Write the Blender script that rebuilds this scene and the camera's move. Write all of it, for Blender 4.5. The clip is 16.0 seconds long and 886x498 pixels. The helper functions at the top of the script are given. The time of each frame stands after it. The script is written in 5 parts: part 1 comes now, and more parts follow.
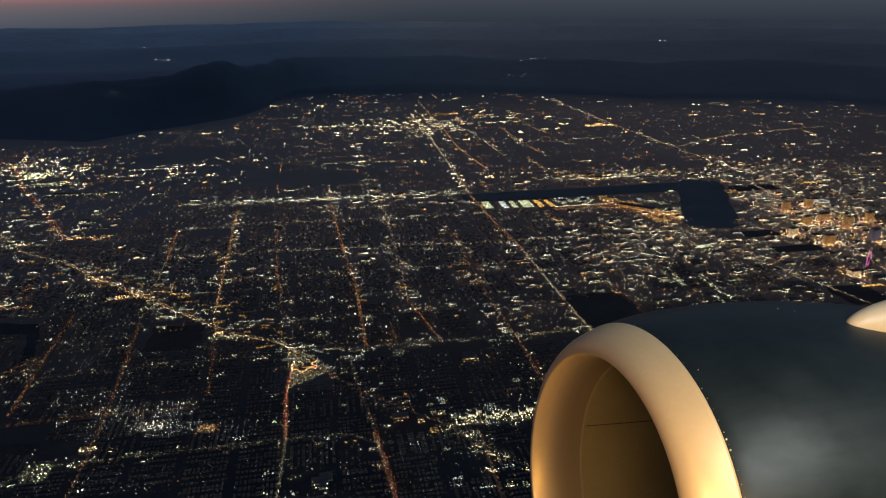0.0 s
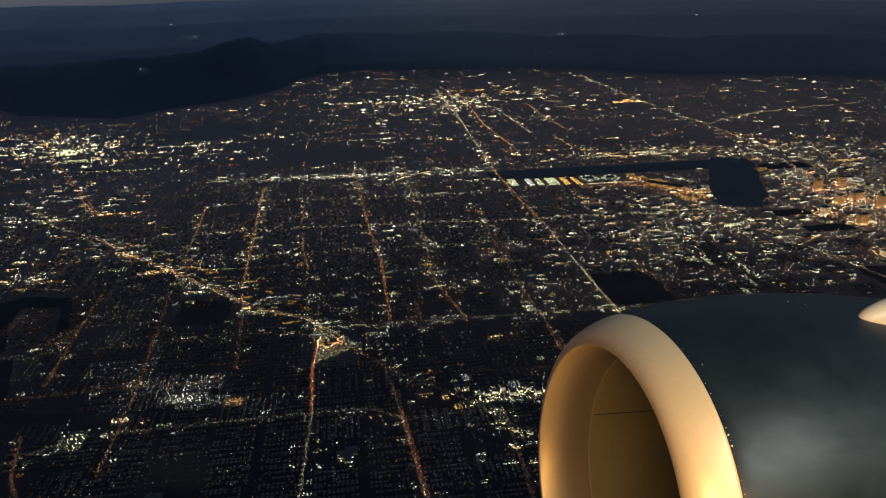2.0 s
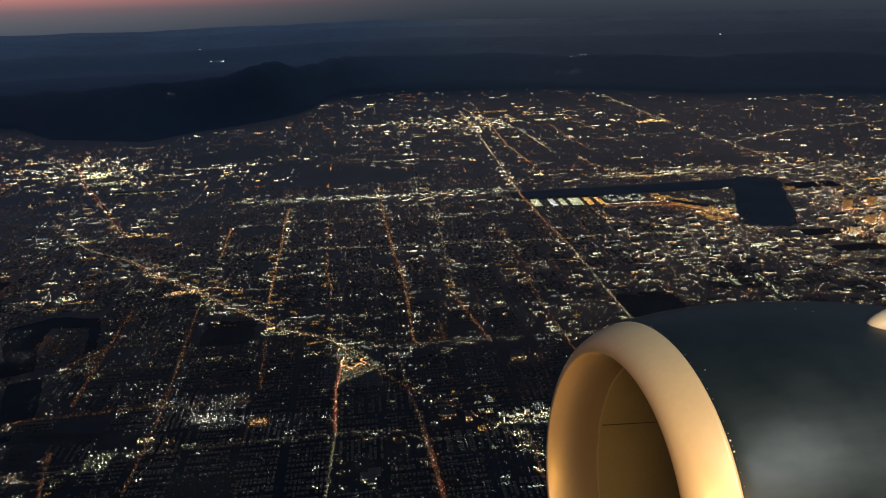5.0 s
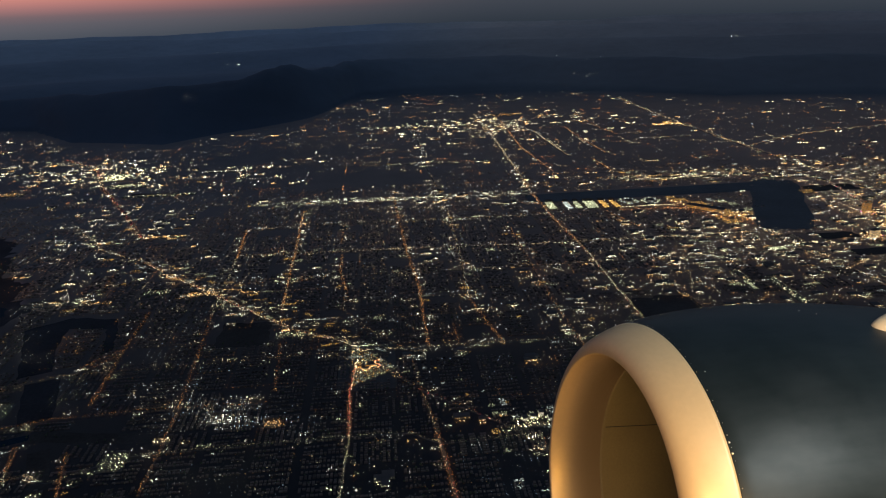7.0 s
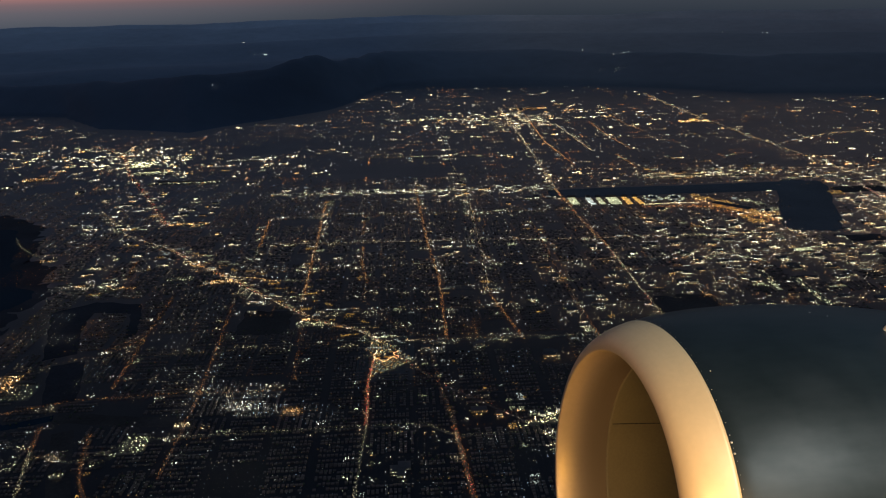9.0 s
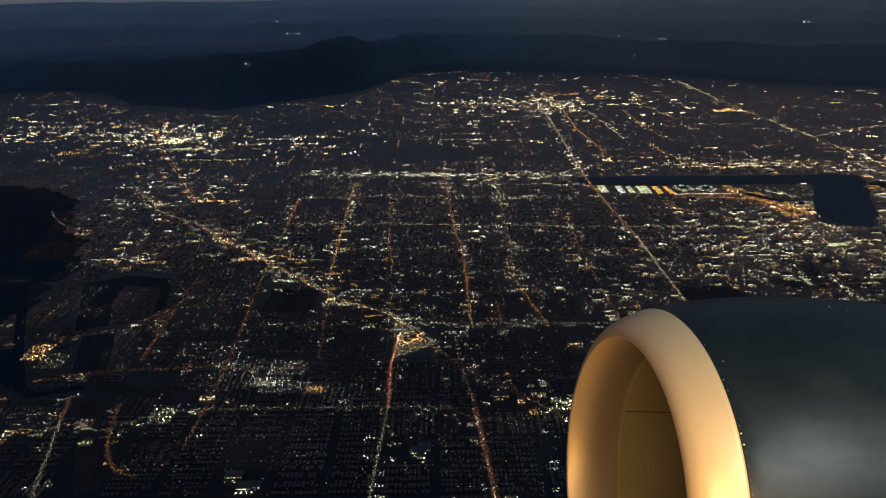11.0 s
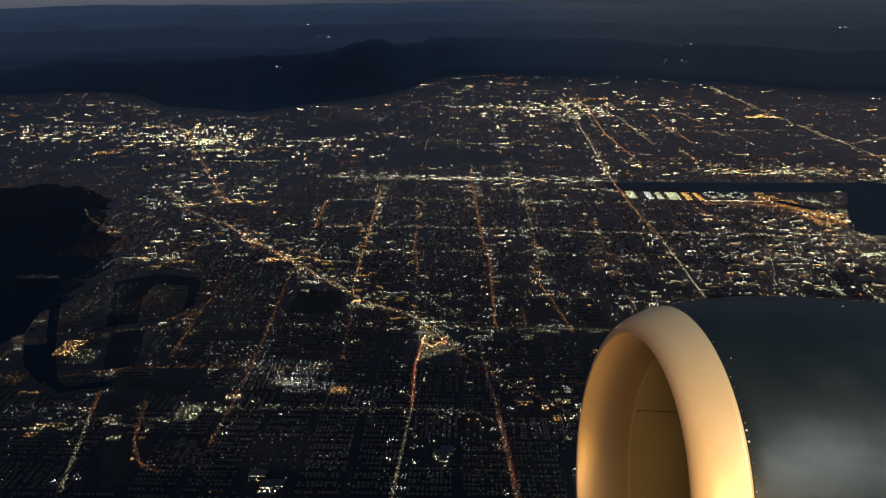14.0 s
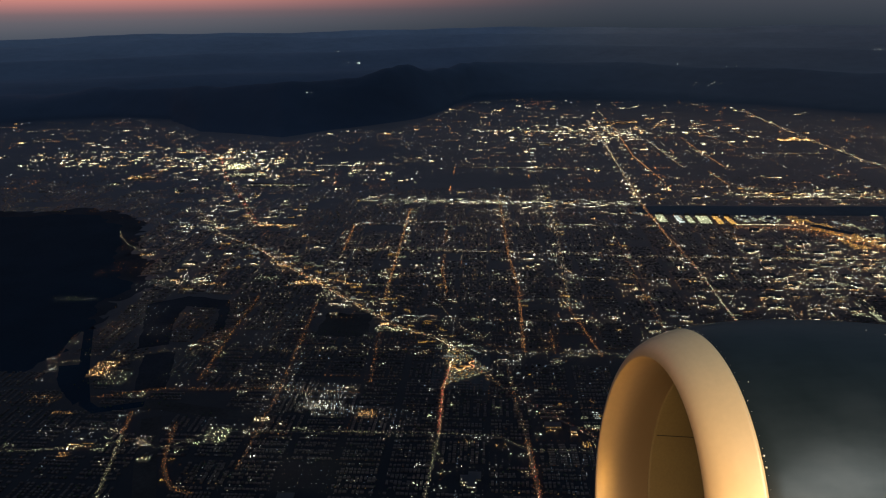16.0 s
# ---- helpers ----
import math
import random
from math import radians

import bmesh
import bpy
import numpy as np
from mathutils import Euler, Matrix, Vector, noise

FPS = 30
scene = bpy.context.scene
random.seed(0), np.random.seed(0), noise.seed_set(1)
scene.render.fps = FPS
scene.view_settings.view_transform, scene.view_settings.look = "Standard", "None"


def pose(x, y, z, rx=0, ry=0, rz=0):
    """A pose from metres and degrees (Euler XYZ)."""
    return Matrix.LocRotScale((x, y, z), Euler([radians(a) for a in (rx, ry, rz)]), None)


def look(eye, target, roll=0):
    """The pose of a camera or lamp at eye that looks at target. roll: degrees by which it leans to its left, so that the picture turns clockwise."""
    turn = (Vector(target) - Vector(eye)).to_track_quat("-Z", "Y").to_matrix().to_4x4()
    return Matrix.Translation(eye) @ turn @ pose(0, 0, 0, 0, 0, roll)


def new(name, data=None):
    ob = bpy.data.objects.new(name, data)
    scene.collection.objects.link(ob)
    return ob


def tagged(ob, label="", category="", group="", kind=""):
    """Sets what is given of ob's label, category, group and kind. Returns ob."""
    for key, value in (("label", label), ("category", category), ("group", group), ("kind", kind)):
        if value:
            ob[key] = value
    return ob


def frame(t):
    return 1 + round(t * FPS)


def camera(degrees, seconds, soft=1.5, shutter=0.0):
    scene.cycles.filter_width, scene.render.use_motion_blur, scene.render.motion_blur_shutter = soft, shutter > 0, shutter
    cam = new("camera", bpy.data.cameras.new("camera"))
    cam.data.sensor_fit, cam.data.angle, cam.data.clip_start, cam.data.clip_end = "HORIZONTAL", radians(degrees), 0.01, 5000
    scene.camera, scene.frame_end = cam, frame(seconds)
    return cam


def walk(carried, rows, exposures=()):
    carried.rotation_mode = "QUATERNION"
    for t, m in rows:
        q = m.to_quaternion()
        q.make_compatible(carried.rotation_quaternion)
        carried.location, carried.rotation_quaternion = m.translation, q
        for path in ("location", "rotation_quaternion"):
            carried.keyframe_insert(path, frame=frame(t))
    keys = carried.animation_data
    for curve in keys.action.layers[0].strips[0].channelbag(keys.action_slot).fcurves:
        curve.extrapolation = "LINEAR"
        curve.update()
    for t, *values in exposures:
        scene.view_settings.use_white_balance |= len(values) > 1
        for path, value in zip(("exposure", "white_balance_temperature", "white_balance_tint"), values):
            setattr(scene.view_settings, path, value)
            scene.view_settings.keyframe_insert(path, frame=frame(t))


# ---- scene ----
cam = camera(63.4, 16.0, soft=1.1)
# The town is laid out in units of UNIT metres (1:8), its origin under the eye in mid-flight; the engine is full size.
UNIT, EYE = 185.0, 221.1
ROWS = [
    (0.0, -0.352, 0.080, -0.003, 70.803, 0.515, -4.656),
    (0.5, -0.324, 0.078, 0.008, 70.175, 0.564, -4.203),
    (1.0, -0.296, 0.081, 0.036, 69.557, 0.649, -3.709),
    (1.5, -0.268, 0.087, 0.066, 69.140, 0.766, -3.184),
    (2.0, -0.239, 0.086, 0.078, 69.023, 0.912, -2.669),
    (2.5, -0.221, 0.073, 0.059, 69.215, 1.056, -2.249),
    (3.0, -0.203, 0.061, 0.042, 69.536, 1.171, -1.914),
    (3.5, -0.186, 0.053, 0.033, 69.915, 1.328, -1.667),
    (4.0, -0.163, 0.044, 0.024, 70.244, 1.451, -1.462),
    (6.5, -0.058, 0.011, -0.003, 70.942, 1.871, -0.072),
    (7.0, -0.039, 0.008, -0.001, 70.942, 1.877, 0.195),
    (7.5, -0.019, 0.004, -0.000, 70.912, 1.817, 0.485),
    (8.0, 0.000, 0.000, 0.000, 70.844, 1.686, 0.874),
    (8.5, 0.019, -0.004, 0.001, 70.691, 1.459, 1.477),
    (9.0, 0.036, -0.008, 0.001, 70.450, 1.196, 2.219),
    (11.5, 0.113, -0.032, -0.013, 68.912, 0.109, 5.181),
    (12.0, 0.130, -0.039, -0.022, 68.731, -0.024, 5.443),
    (12.5, 0.144, -0.046, -0.030, 68.720, -0.090, 5.715),
    (13.0, 0.160, -0.053, -0.040, 68.892, -0.077, 6.064),
    (13.5, 0.176, -0.060, -0.049, 69.178, 0.033, 6.538),
    (14.0, 0.197, -0.065, -0.054, 69.486, 0.159, 7.060),
    (14.5, 0.216, -0.070, -0.061, 69.825, 0.311, 7.594),
    (15.0, 0.236, -0.072, -0.062, 70.215, 0.453, 8.131),
    (15.5, 0.257, -0.075, -0.064, 70.765, 0.611, 8.684),
    (16.0, 0.278, -0.075, -0.061, 71.386, 0.775, 9.225),
]
walk(cam, [(t, pose(x, y, EYE + z, rx, ry, rz)) for t, x, y, z, rx, ry, rz in ROWS])

# ---- dusk sky ----
world = bpy.data.worlds.new("dusk_sky")
scene.world = world
world.use_nodes = True
wn, wl = world.node_tree.nodes, world.node_tree.links
wn.clear()
w_out, w_bg = wn.new("ShaderNodeOutputWorld"), wn.new("ShaderNodeBackground")
w_co, w_sep = wn.new("ShaderNodeTexCoord"), wn.new("ShaderNodeSeparateXYZ")
wl.new(w_co.outputs["Generated"], w_sep.inputs[0])


def ramp(tree, stops, interp="LINEAR"):
    r = tree.nodes.new("ShaderNodeValToRGB")
    r.color_ramp.interpolation = interp
    el = r.color_ramp.elements
    while len(el) < len(stops):
        el.new(0.5)
    for e, (p, c) in zip(el, stops):
        e.position, e.color = p, (*c, 1)
    return r


def maprange(tree, a, b, c=0.0, d=1.0):
    m = tree.nodes.new("ShaderNodeMapRange")
    m.inputs[1].default_value, m.inputs[2].default_value, m.inputs[3].default_value, m.inputs[4].default_value = a, b, c, d
    return m


# after-glow low in the west (to the picture's left), grey violet elsewhere, deep blue overhead
up = maprange(world.node_tree, -0.05, 0.45)
wl.new(w_sep.outputs["Z"], up.inputs[0])
west = ramp(world.node_tree, [(0.0, (0.030, 0.040, 0.054)), (0.045, (0.060, 0.069, 0.088)), (0.060, (0.076, 0.080, 0.098)), (0.078, (0.100, 0.092, 0.108)), (0.096, (0.150, 0.104, 0.114)), (0.114, (0.30, 0.142, 0.138)), (0.138, (0.52, 0.20, 0.17)), (0.18, (0.42, 0.17, 0.15)),
                              (0.28, (0.13, 0.105, 0.125)), (0.7, (0.053, 0.074, 0.112)), (1.0, (0.038, 0.056, 0.092))])
east = ramp(world.node_tree, [(0.0, (0.018, 0.025, 0.036)), (0.045, (0.022, 0.029, 0.040)), (0.09, (0.036, 0.042, 0.055)), (0.13, (0.052, 0.054, 0.068)), (0.3, (0.07, 0.08, 0.10)),
                              (0.6, (0.048, 0.069, 0.106)), (1.0, (0.038, 0.056, 0.092))])
side = maprange(world.node_tree, -0.62, 0.1, 1.0, 0.0)
side.interpolation_type = "SMOOTHSTEP"
wl.new(w_sep.outputs["X"], side.inputs[0])
w_mix = wn.new("ShaderNodeMix")
w_mix.data_type = "RGBA"
wl.new(up.outputs[0], west.inputs[0]), wl.new(up.outputs[0], east.inputs[0])
wl.new(side.outputs[0], w_mix.inputs[0])
wl.new(east.outputs[0], w_mix.inputs[6]), wl.new(west.outputs[0], w_mix.inputs[7])
wl.new(w_mix.outputs[2], w_bg.inputs[0]), wl.new(w_bg.outputs[0], w_out.inputs[0])
w_bg.inputs[1].default_value = 1.32

# the aircraft's yellow engine inspection light, on the fuselage level with the inlet
lamp = bpy.data.lights.new("engine_inspection_light", "SPOT")
lamp.energy, lamp.color, lamp.shadow_soft_size, lamp.spot_size, lamp.spot_blend = 520.0, (1.0, 0.55, 0.10), 0.3, radians(95), 0.9
lamp_ob = new("engine_inspection_light", lamp)
lamp_ob.matrix_world = look((1.60, 0.1, EYE - 2.3), (1.2, 3.2, EYE - 2.8))


def fuselage_fill(x, z, wide, high, energy, colour, target):
    """An unseen area lamp added along the fuselage side to light the engine."""
    data = bpy.data.lights.new("fuselage_fill_light", "AREA")
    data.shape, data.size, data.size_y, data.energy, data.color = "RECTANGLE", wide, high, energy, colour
    new("fuselage_fill_light", data).matrix_world = look((x, -0.1, EYE + z), target)


# warm fill, standing for glow from the cabin windows nearby
fuselage_fill(0.3, -0.7, 1.2, 0.5, 88.0, (1.0, 0.64, 0.34), (1.0, 3.2, EYE - 2.6))
# large cool fill above window height, added only for the cowl's broad highlight
fuselage_fill(3.9, 2.1, 4.4, 2.4, 320.0, (0.90, 0.97, 0.94), (1.8, 3.0, EYE - 2.2))


# ---- materials ----
def material(name, base, rough=0.8, metal=0.0, vary=0.3, scale=1.0, fine=12.0, bump=0.0, random=0.0, coat=0.0, tint=None):
    """A surface with stains and grain of two sizes (scale and fine, per metre)."""
    m = bpy.data.materials.new(name)
    m.use_nodes = True
    t = m.node_tree
    b = t.nodes["Principled BSDF"]
    b.inputs["Roughness"].default_value, b.inputs["Metallic"].default_value = rough, metal
    b.inputs["Coat Weight"].default_value, b.inputs["Coat Roughness"].default_value = coat, 0.35
    co = t.nodes.new("ShaderNodeTexCoord")
    n1, n2 = t.nodes.new("ShaderNodeTexNoise"), t.nodes.new("ShaderNodeTexNoise")
    n1.inputs["Scale"].default_value, n2.inputs["Scale"].default_value = scale, fine
    n1.inputs["Detail"].default_value = n2.inputs["Detail"].default_value = 5
    t.links.new(co.outputs["Object"], n1.inputs["Vector"]), t.links.new(co.outputs["Object"], n2.inputs["Vector"])
    add = t.nodes.new("ShaderNodeMath")
    add.operation = "MULTIPLY_ADD"
    t.links.new(n2.outputs[0], add.inputs[0])
    add.inputs[1].default_value = 0.5
    t.links.new(n1.outputs[0], add.inputs[2])
    last = add.outputs[0]
    if random:
        g = t.nodes.new("ShaderNodeNewGeometry")
        a2 = t.nodes.new("ShaderNodeMath")
        a2.operation = "MULTIPLY_ADD"
        t.links.new(g.outputs["Random Per Island"], a2.inputs[0])
        a2.inputs[1].default_value = random
        t.links.new(last, a2.inputs[2])
        last = a2.outputs[0]
    lo, hi = [c * (1 - vary) for c in base], [min(1, c * (1 + vary)) for c in (tint or base)]
    r = ramp(t, [(0.45, lo), (0.75 + random, hi)])
    r.color_ramp.elements[1].position = min(1.0, 1.0 if random else 0.95)
    t.links.new(last, r.inputs[0]), t.links.new(r.outputs[0], b.inputs["Base Color"])
    if bump:
        bp = t.nodes.new("ShaderNodeBump")
        bp.inputs["Strength"].default_value, bp.inputs["Distance"].default_value = bump, 0.02
        t.links.new(n2.outputs[0], bp.inputs["Height"]), t.links.new(bp.outputs[0], b.inputs["Normal"])
    return m


def glowing(name, colour, low, high, sampled=False):
    """A lamp's glass: each lamp of the joined mesh shines with a strength of its own between low and high."""
    m = bpy.data.materials.new(name)
    m.use_nodes = True
    t = m.node_tree
    t.nodes.clear()
    out, em, g = t.nodes.new("ShaderNodeOutputMaterial"), t.nodes.new("ShaderNodeEmission"), t.nodes.new("ShaderNodeNewGeometry")
    pw = t.nodes.new("ShaderNodeMath")
    pw.operation, pw.inputs[1].default_value = "POWER", 3.8
    k = maprange(t, 0, 1, low, high)
    t.links.new(g.outputs["Random Per Island"], pw.inputs[0]), t.links.new(pw.outputs[0], k.inputs[0])
    t.links.new(k.outputs[0], em.inputs[1]), t.links.new(em.outputs[0], out.inputs[0])
    em.inputs[0].default_value = (*colour, 1)
    m.cycles.emission_sampling = "AUTO" if sampled else "NONE"
    return m


M = {
    "asphalt": material("asphalt", (0.05, 0.05, 0.052), 0.85, vary=0.3, scale=0.05, fine=2.0),
    "paving": material("car_park_paving", (0.075, 0.073, 0.07), 0.85, vary=0.25, scale=0.1, fine=2.0),
    "roof": material("house_roofs", (0.082, 0.066, 0.058), 0.9, vary=0.8, scale=0.02, fine=0.5, random=0.5),
    # paler roof copy for farther houses, matching haze and glow painted into the ground
    "far_roof": material("far_lightened_roofs", (0.24, 0.172, 0.135), 0.9, vary=0.5, scale=0.02, fine=0.5, random=0.5),
    "stucco": material("pale_stucco_wall", (0.38, 0.33, 0.27), 0.9, vary=0.25, scale=0.1, fine=2.0, random=0.3),
    "flatroof": material("flat_roof_membrane", (0.075, 0.07, 0.066), 0.9, vary=0.35, scale=0.05, fine=1.0, random=0.4),
    "dark": material("dark_steel", (0.06, 0.06, 0.065), 0.5, 0.6),
    "leaf": material("desert_tree_crowns", (0.045, 0.06, 0.03), 0.95, vary=0.5, scale=0.05, fine=1.0, random=0.4),
    "water": material("still_lake_water", (0.013, 0.030, 0.046), 0.6, vary=0.2, scale=0.02, fine=0.4, bump=0.05),
    "concrete": material("runway_concrete", (0.19, 0.19, 0.18), 0.9, vary=0.3, scale=0.05, fine=0.5),
    "bare": material("dark_bare_land", (0.030, 0.032, 0.038), 0.95, vary=0.4, scale=0.03, fine=0.5),
    "airfield": material("airfield_grey", (0.085, 0.092, 0.097), 0.9, vary=0.25, scale=0.02, fine=0.3),
    "turf": material("dry_turf", (0.050, 0.044, 0.040), 0.95, vary=0.4, scale=0.03, fine=0.5),
    "lip": material("satin_inlet_lip_metal", (0.66, 0.495, 0.28), 0.42, 0.32, vary=0.06, scale=1.2, fine=30, coat=0.15),
    "barrel": material("inlet_barrel_liner", (0.25, 0.195, 0.08), 0.6, 0.0, vary=0.15, scale=2.0, fine=60),
    "cowl": material("blue_grey_cowl_paint", (0.007, 0.012, 0.015), 0.40, 0.0, vary=0.2, scale=1.5, fine=25, coat=0.0),
    "rivet": material("bare_metal_rivet", (0.75, 0.72, 0.66), 0.3, 0.8, vary=0.1),
    "white": material("cream_fairing_paint", (0.50, 0.41, 0.28), 0.4, vary=0.06, scale=2.0, fine=20),
    "seam": material("dark_sealant", (0.03, 0.025, 0.02), 0.8),
}
# the cowl's gloss is uneven: cloudy patches and fine streaks round the barrel
t = M["cowl"].node_tree
co, patch, streak, squash = t.nodes.new("ShaderNodeTexCoord"), t.nodes.new("ShaderNodeTexNoise"), t.nodes.new("ShaderNodeTexNoise"), t.nodes.new("ShaderNodeMapping")
patch.inputs["Scale"].default_value, patch.inputs["Detail"].default_value = 2.6, 3
streak.inputs["Scale"].default_value, streak.inputs["Detail"].default_value = 9.0, 4
squash.inputs["Scale"].default_value = (0.5, 2.2, 2.2)
gloss, blur_by = maprange(t, 0.34, 0.68, 0.22, 0.43), maprange(t, 0.3, 0.7, 0.34, 0.46)
both = t.nodes.new("ShaderNodeMath")
both.operation, both.inputs[1].default_value = "MULTIPLY_ADD", 0.28
t.links.new(co.outputs["Object"], patch.inputs["Vector"]), t.links.new(co.outputs["Object"], squash.inputs["Vector"]), t.links.new(squash.outputs[0], streak.inputs["Vector"])
t.links.new(streak.outputs[0], both.inputs[0]), t.links.new(patch.outputs[0], both.inputs[2]), t.links.new(both.outputs[0], gloss.inputs[0])
gloss.inputs[1].default_value, gloss.inputs[2].default_value = 0.48, 0.82
t.links.new(gloss.outputs[0], t.nodes["Principled BSDF"].inputs["Specular IOR Level"])
t.links.new(patch.outputs[0], blur_by.inputs[0]), t.links.new(blur_by.outputs[0], t.nodes["Principled BSDF"].inputs["Roughness"])
# scuffs on the lip: thin arcs rubbed bright
def scuffed(m, strength):
    t = m.node_tree
    co, mp, nz = t.nodes.new("ShaderNodeTexCoord"), t.nodes.new("ShaderNodeMapping"), t.nodes.new("ShaderNodeTexNoise")
    mp.inputs["Scale"].default_value = (26.0, 2.5, 2.5)
    nz.inputs["Scale"].default_value, nz.inputs["Detail"].default_value = 2.2, 6
    rough = maprange(t, 0.35, 0.7, 0.36, 0.36 + strength)
    t.links.new(co.outputs["Object"], mp.inputs[0]), t.links.new(mp.outputs[0], nz.inputs["Vector"])
    t.links.new(nz.outputs[0], rough.inputs[0]), t.links.new(rough.outputs[0], t.nodes["Principled BSDF"].inputs["Roughness"])


scuffed(M["lip"], 0.14)
# painted shade: the lip's inner skin darkens to brown towards the throat
t = M["lip"].node_tree
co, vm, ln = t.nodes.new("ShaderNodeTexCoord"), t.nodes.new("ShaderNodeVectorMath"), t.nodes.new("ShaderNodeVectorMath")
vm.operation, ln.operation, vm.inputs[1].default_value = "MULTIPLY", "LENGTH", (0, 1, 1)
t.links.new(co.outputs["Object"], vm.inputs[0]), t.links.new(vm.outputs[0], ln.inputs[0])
throat_shade = maprange(t, 0.886, 0.908, 0.85, 0.0)
throat_shade.interpolation_type = "SMOOTHSTEP"
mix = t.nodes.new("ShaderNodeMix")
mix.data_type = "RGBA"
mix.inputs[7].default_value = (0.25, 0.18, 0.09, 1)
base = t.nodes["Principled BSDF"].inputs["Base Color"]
t.links.new(ln.outputs["Value"], throat_shade.inputs[0]), t.links.new(throat_shade.outputs[0], mix.inputs[0])
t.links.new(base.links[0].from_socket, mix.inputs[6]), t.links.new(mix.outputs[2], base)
for k in ("turf", "bare", "roof", "flatroof", "paving"):
    M[k].node_tree.nodes["Principled BSDF"].inputs["Specular IOR Level"].default_value = 0.2
M["water"].node_tree.nodes["Principled BSDF"].inputs["IOR"].default_value = 1.08
GLOW = {"sodium": (1.0, 0.38, 0.11), "amber": (1.0, 0.52, 0.18), "warm": (1.0, 0.77, 0.43), "white": (0.98, 0.96, 0.78), "green": (0.88, 0.92, 0.52),
        "cool": (0.66, 0.85, 1.0), "red": (1.0, 0.14, 0.1), "pink": (1.0, 0.22, 0.62), "gold": (1.0, 0.52, 0.13)}
RANGE = {"sodium": (0.7, 5.5), "amber": (0.8, 7.5), "warm": (0.6, 10.5), "white": (0.6, 11.0), "green": (0.55, 9.0), "cool": (0.4, 6.5), "red": (0.7, 7.0),
         "pink": (1.5, 3.0), "gold": (0.8, 3.5)}
GAIN = 1.15
LIGHT = {k: glowing(k + "_lamp_glow", c, RANGE[k][0] * 0.35 * GAIN, RANGE[k][1] * GAIN) for k, c in GLOW.items()}
STREET = {k: glowing(k + "_street_lamp_glow", c, RANGE[k][0] * 0.8, RANGE[k][1] * 0.75) for k, c in GLOW.items()}
DIM = {k: glowing(k + "_dim_glow", c, RANGE[k][0] * 0.2 * GAIN, RANGE[k][1] * 0.5 * GAIN) for k, c in GLOW.items()}
PANE = {"gold": glowing("gold_window_glow", (1.0, 0.44, 0.08), 0.3, 1.7), "warm": glowing("warm_window_glow", (1.0, 0.66, 0.30), 0.5, 3.6),
        "white": glowing("white_window_glow", (1.0, 0.92, 0.7), 0.4, 2.8), "cool": glowing("bluish_window_glow", (0.45, 0.45, 0.9), 0.06, 0.6)}
# dim close-set beads that stand in for lamplight on paving; also the stadium rim
FLOOD = {"green": glowing("floodlit_pale_glow", (0.86, 0.90, 0.54), 0.45, 1.7), "gold": glowing("floodlit_gold_glow", (1.0, 0.56, 0.15), 0.5, 1.9), "white": glowing("floodlit_white_glow", (0.85, 0.95, 0.85), 0.5, 1.4)}


# ---- helpers for meshes ----
def mesh_object(name, verts, faces, mat, parent=None, label=""):
    me = bpy.data.meshes.new(name)
    me.from_pydata([tuple(v) for v in verts], [], [tuple(f) for f in faces])
    me.materials.append(mat)
    ob = new(name, me)
    if parent:
        ob.parent = parent
    if label:
        ob["label"] = label
    return ob


def part(name, bm, mat, parent=None, label="", smooth=False):
    me = bpy.data.meshes.new(name)
    for f in bm.faces:
        f.smooth = smooth
    bm.to_mesh(me)
    bm.free()
    me.materials.append(mat)
    ob = new(name, me)
    if parent:
        ob.parent = parent
    if label:
        ob["label"] = label
    return ob


def box_bm(w, d, h, bevel=0.0, z=0.0):
    bm = bmesh.new()
    bmesh.ops.create_cube(bm, size=1, matrix=Matrix.Translation((0, 0, z + h / 2)) @ Matrix.Diagonal((w, d, h, 1)))
    if bevel:
        bmesh.ops.bevel(bm, geom=bm.edges[:], offset=bevel, segments=2, affect="EDGES")
    return bm


TURN = radians(5.5)  # the street grid's turn against the line of flight
EA, NO = Vector((math.cos(TURN), math.sin(TURN), 0)), Vector((-math.sin(TURN), math.cos(TURN), 0))
rng = np.random.default_rng(7)


def grid_to_plan(a, b):
    return a * EA.x + b * NO.x, a * EA.y + b * NO.y


# ---- the ground: town floor, desert and ranges in one sheet ----
EDGE_AZ = [-90, -60, -42, -34, -30, -28, -22, -18, -11, -9.4, -7, 4, 12.7, 20.8, 30, 45, 90]
EDGE_R = [6.0, 7.0, 9.6, 9.4, 8.8, 7.6, 7.0, 7.4, 7.9, 8.4, 10.2, 10.4, 9.6, 8.9, 9.8, 9.5, 8.0]
RIDGE_AZ = [-90, -45, -38, -34, -31, -28, -22, -18, -15.5, -13.5, -12, -10.7, -9, -7, -4, 0, 8, 20, 35, 90]
RIDGE_H = [0.2, 0.12, 0.15, 0.27, 0.24, 0.30, 0.36, 0.39, 0.42, 0.48, 0.465, 0.39, 0.385, 0.35, 0.28, 0.24, 0.22, 0.25, 0.26, 0.2]
CREST_AZ = [-90, -45, -34, -28, -22, -16, -11, -7, -3, 4, 12.7, 20, 30, 90]
CREST_R = [8.0, 11.0, 10.4, 9.2, 8.4, 8.6, 9.8, 11.2, 11.9, 12.0, 11.5, 10.9, 11.5, 10.0]


def town_edge(az):
    return np.interp(az, EDGE_AZ, EDGE_R)


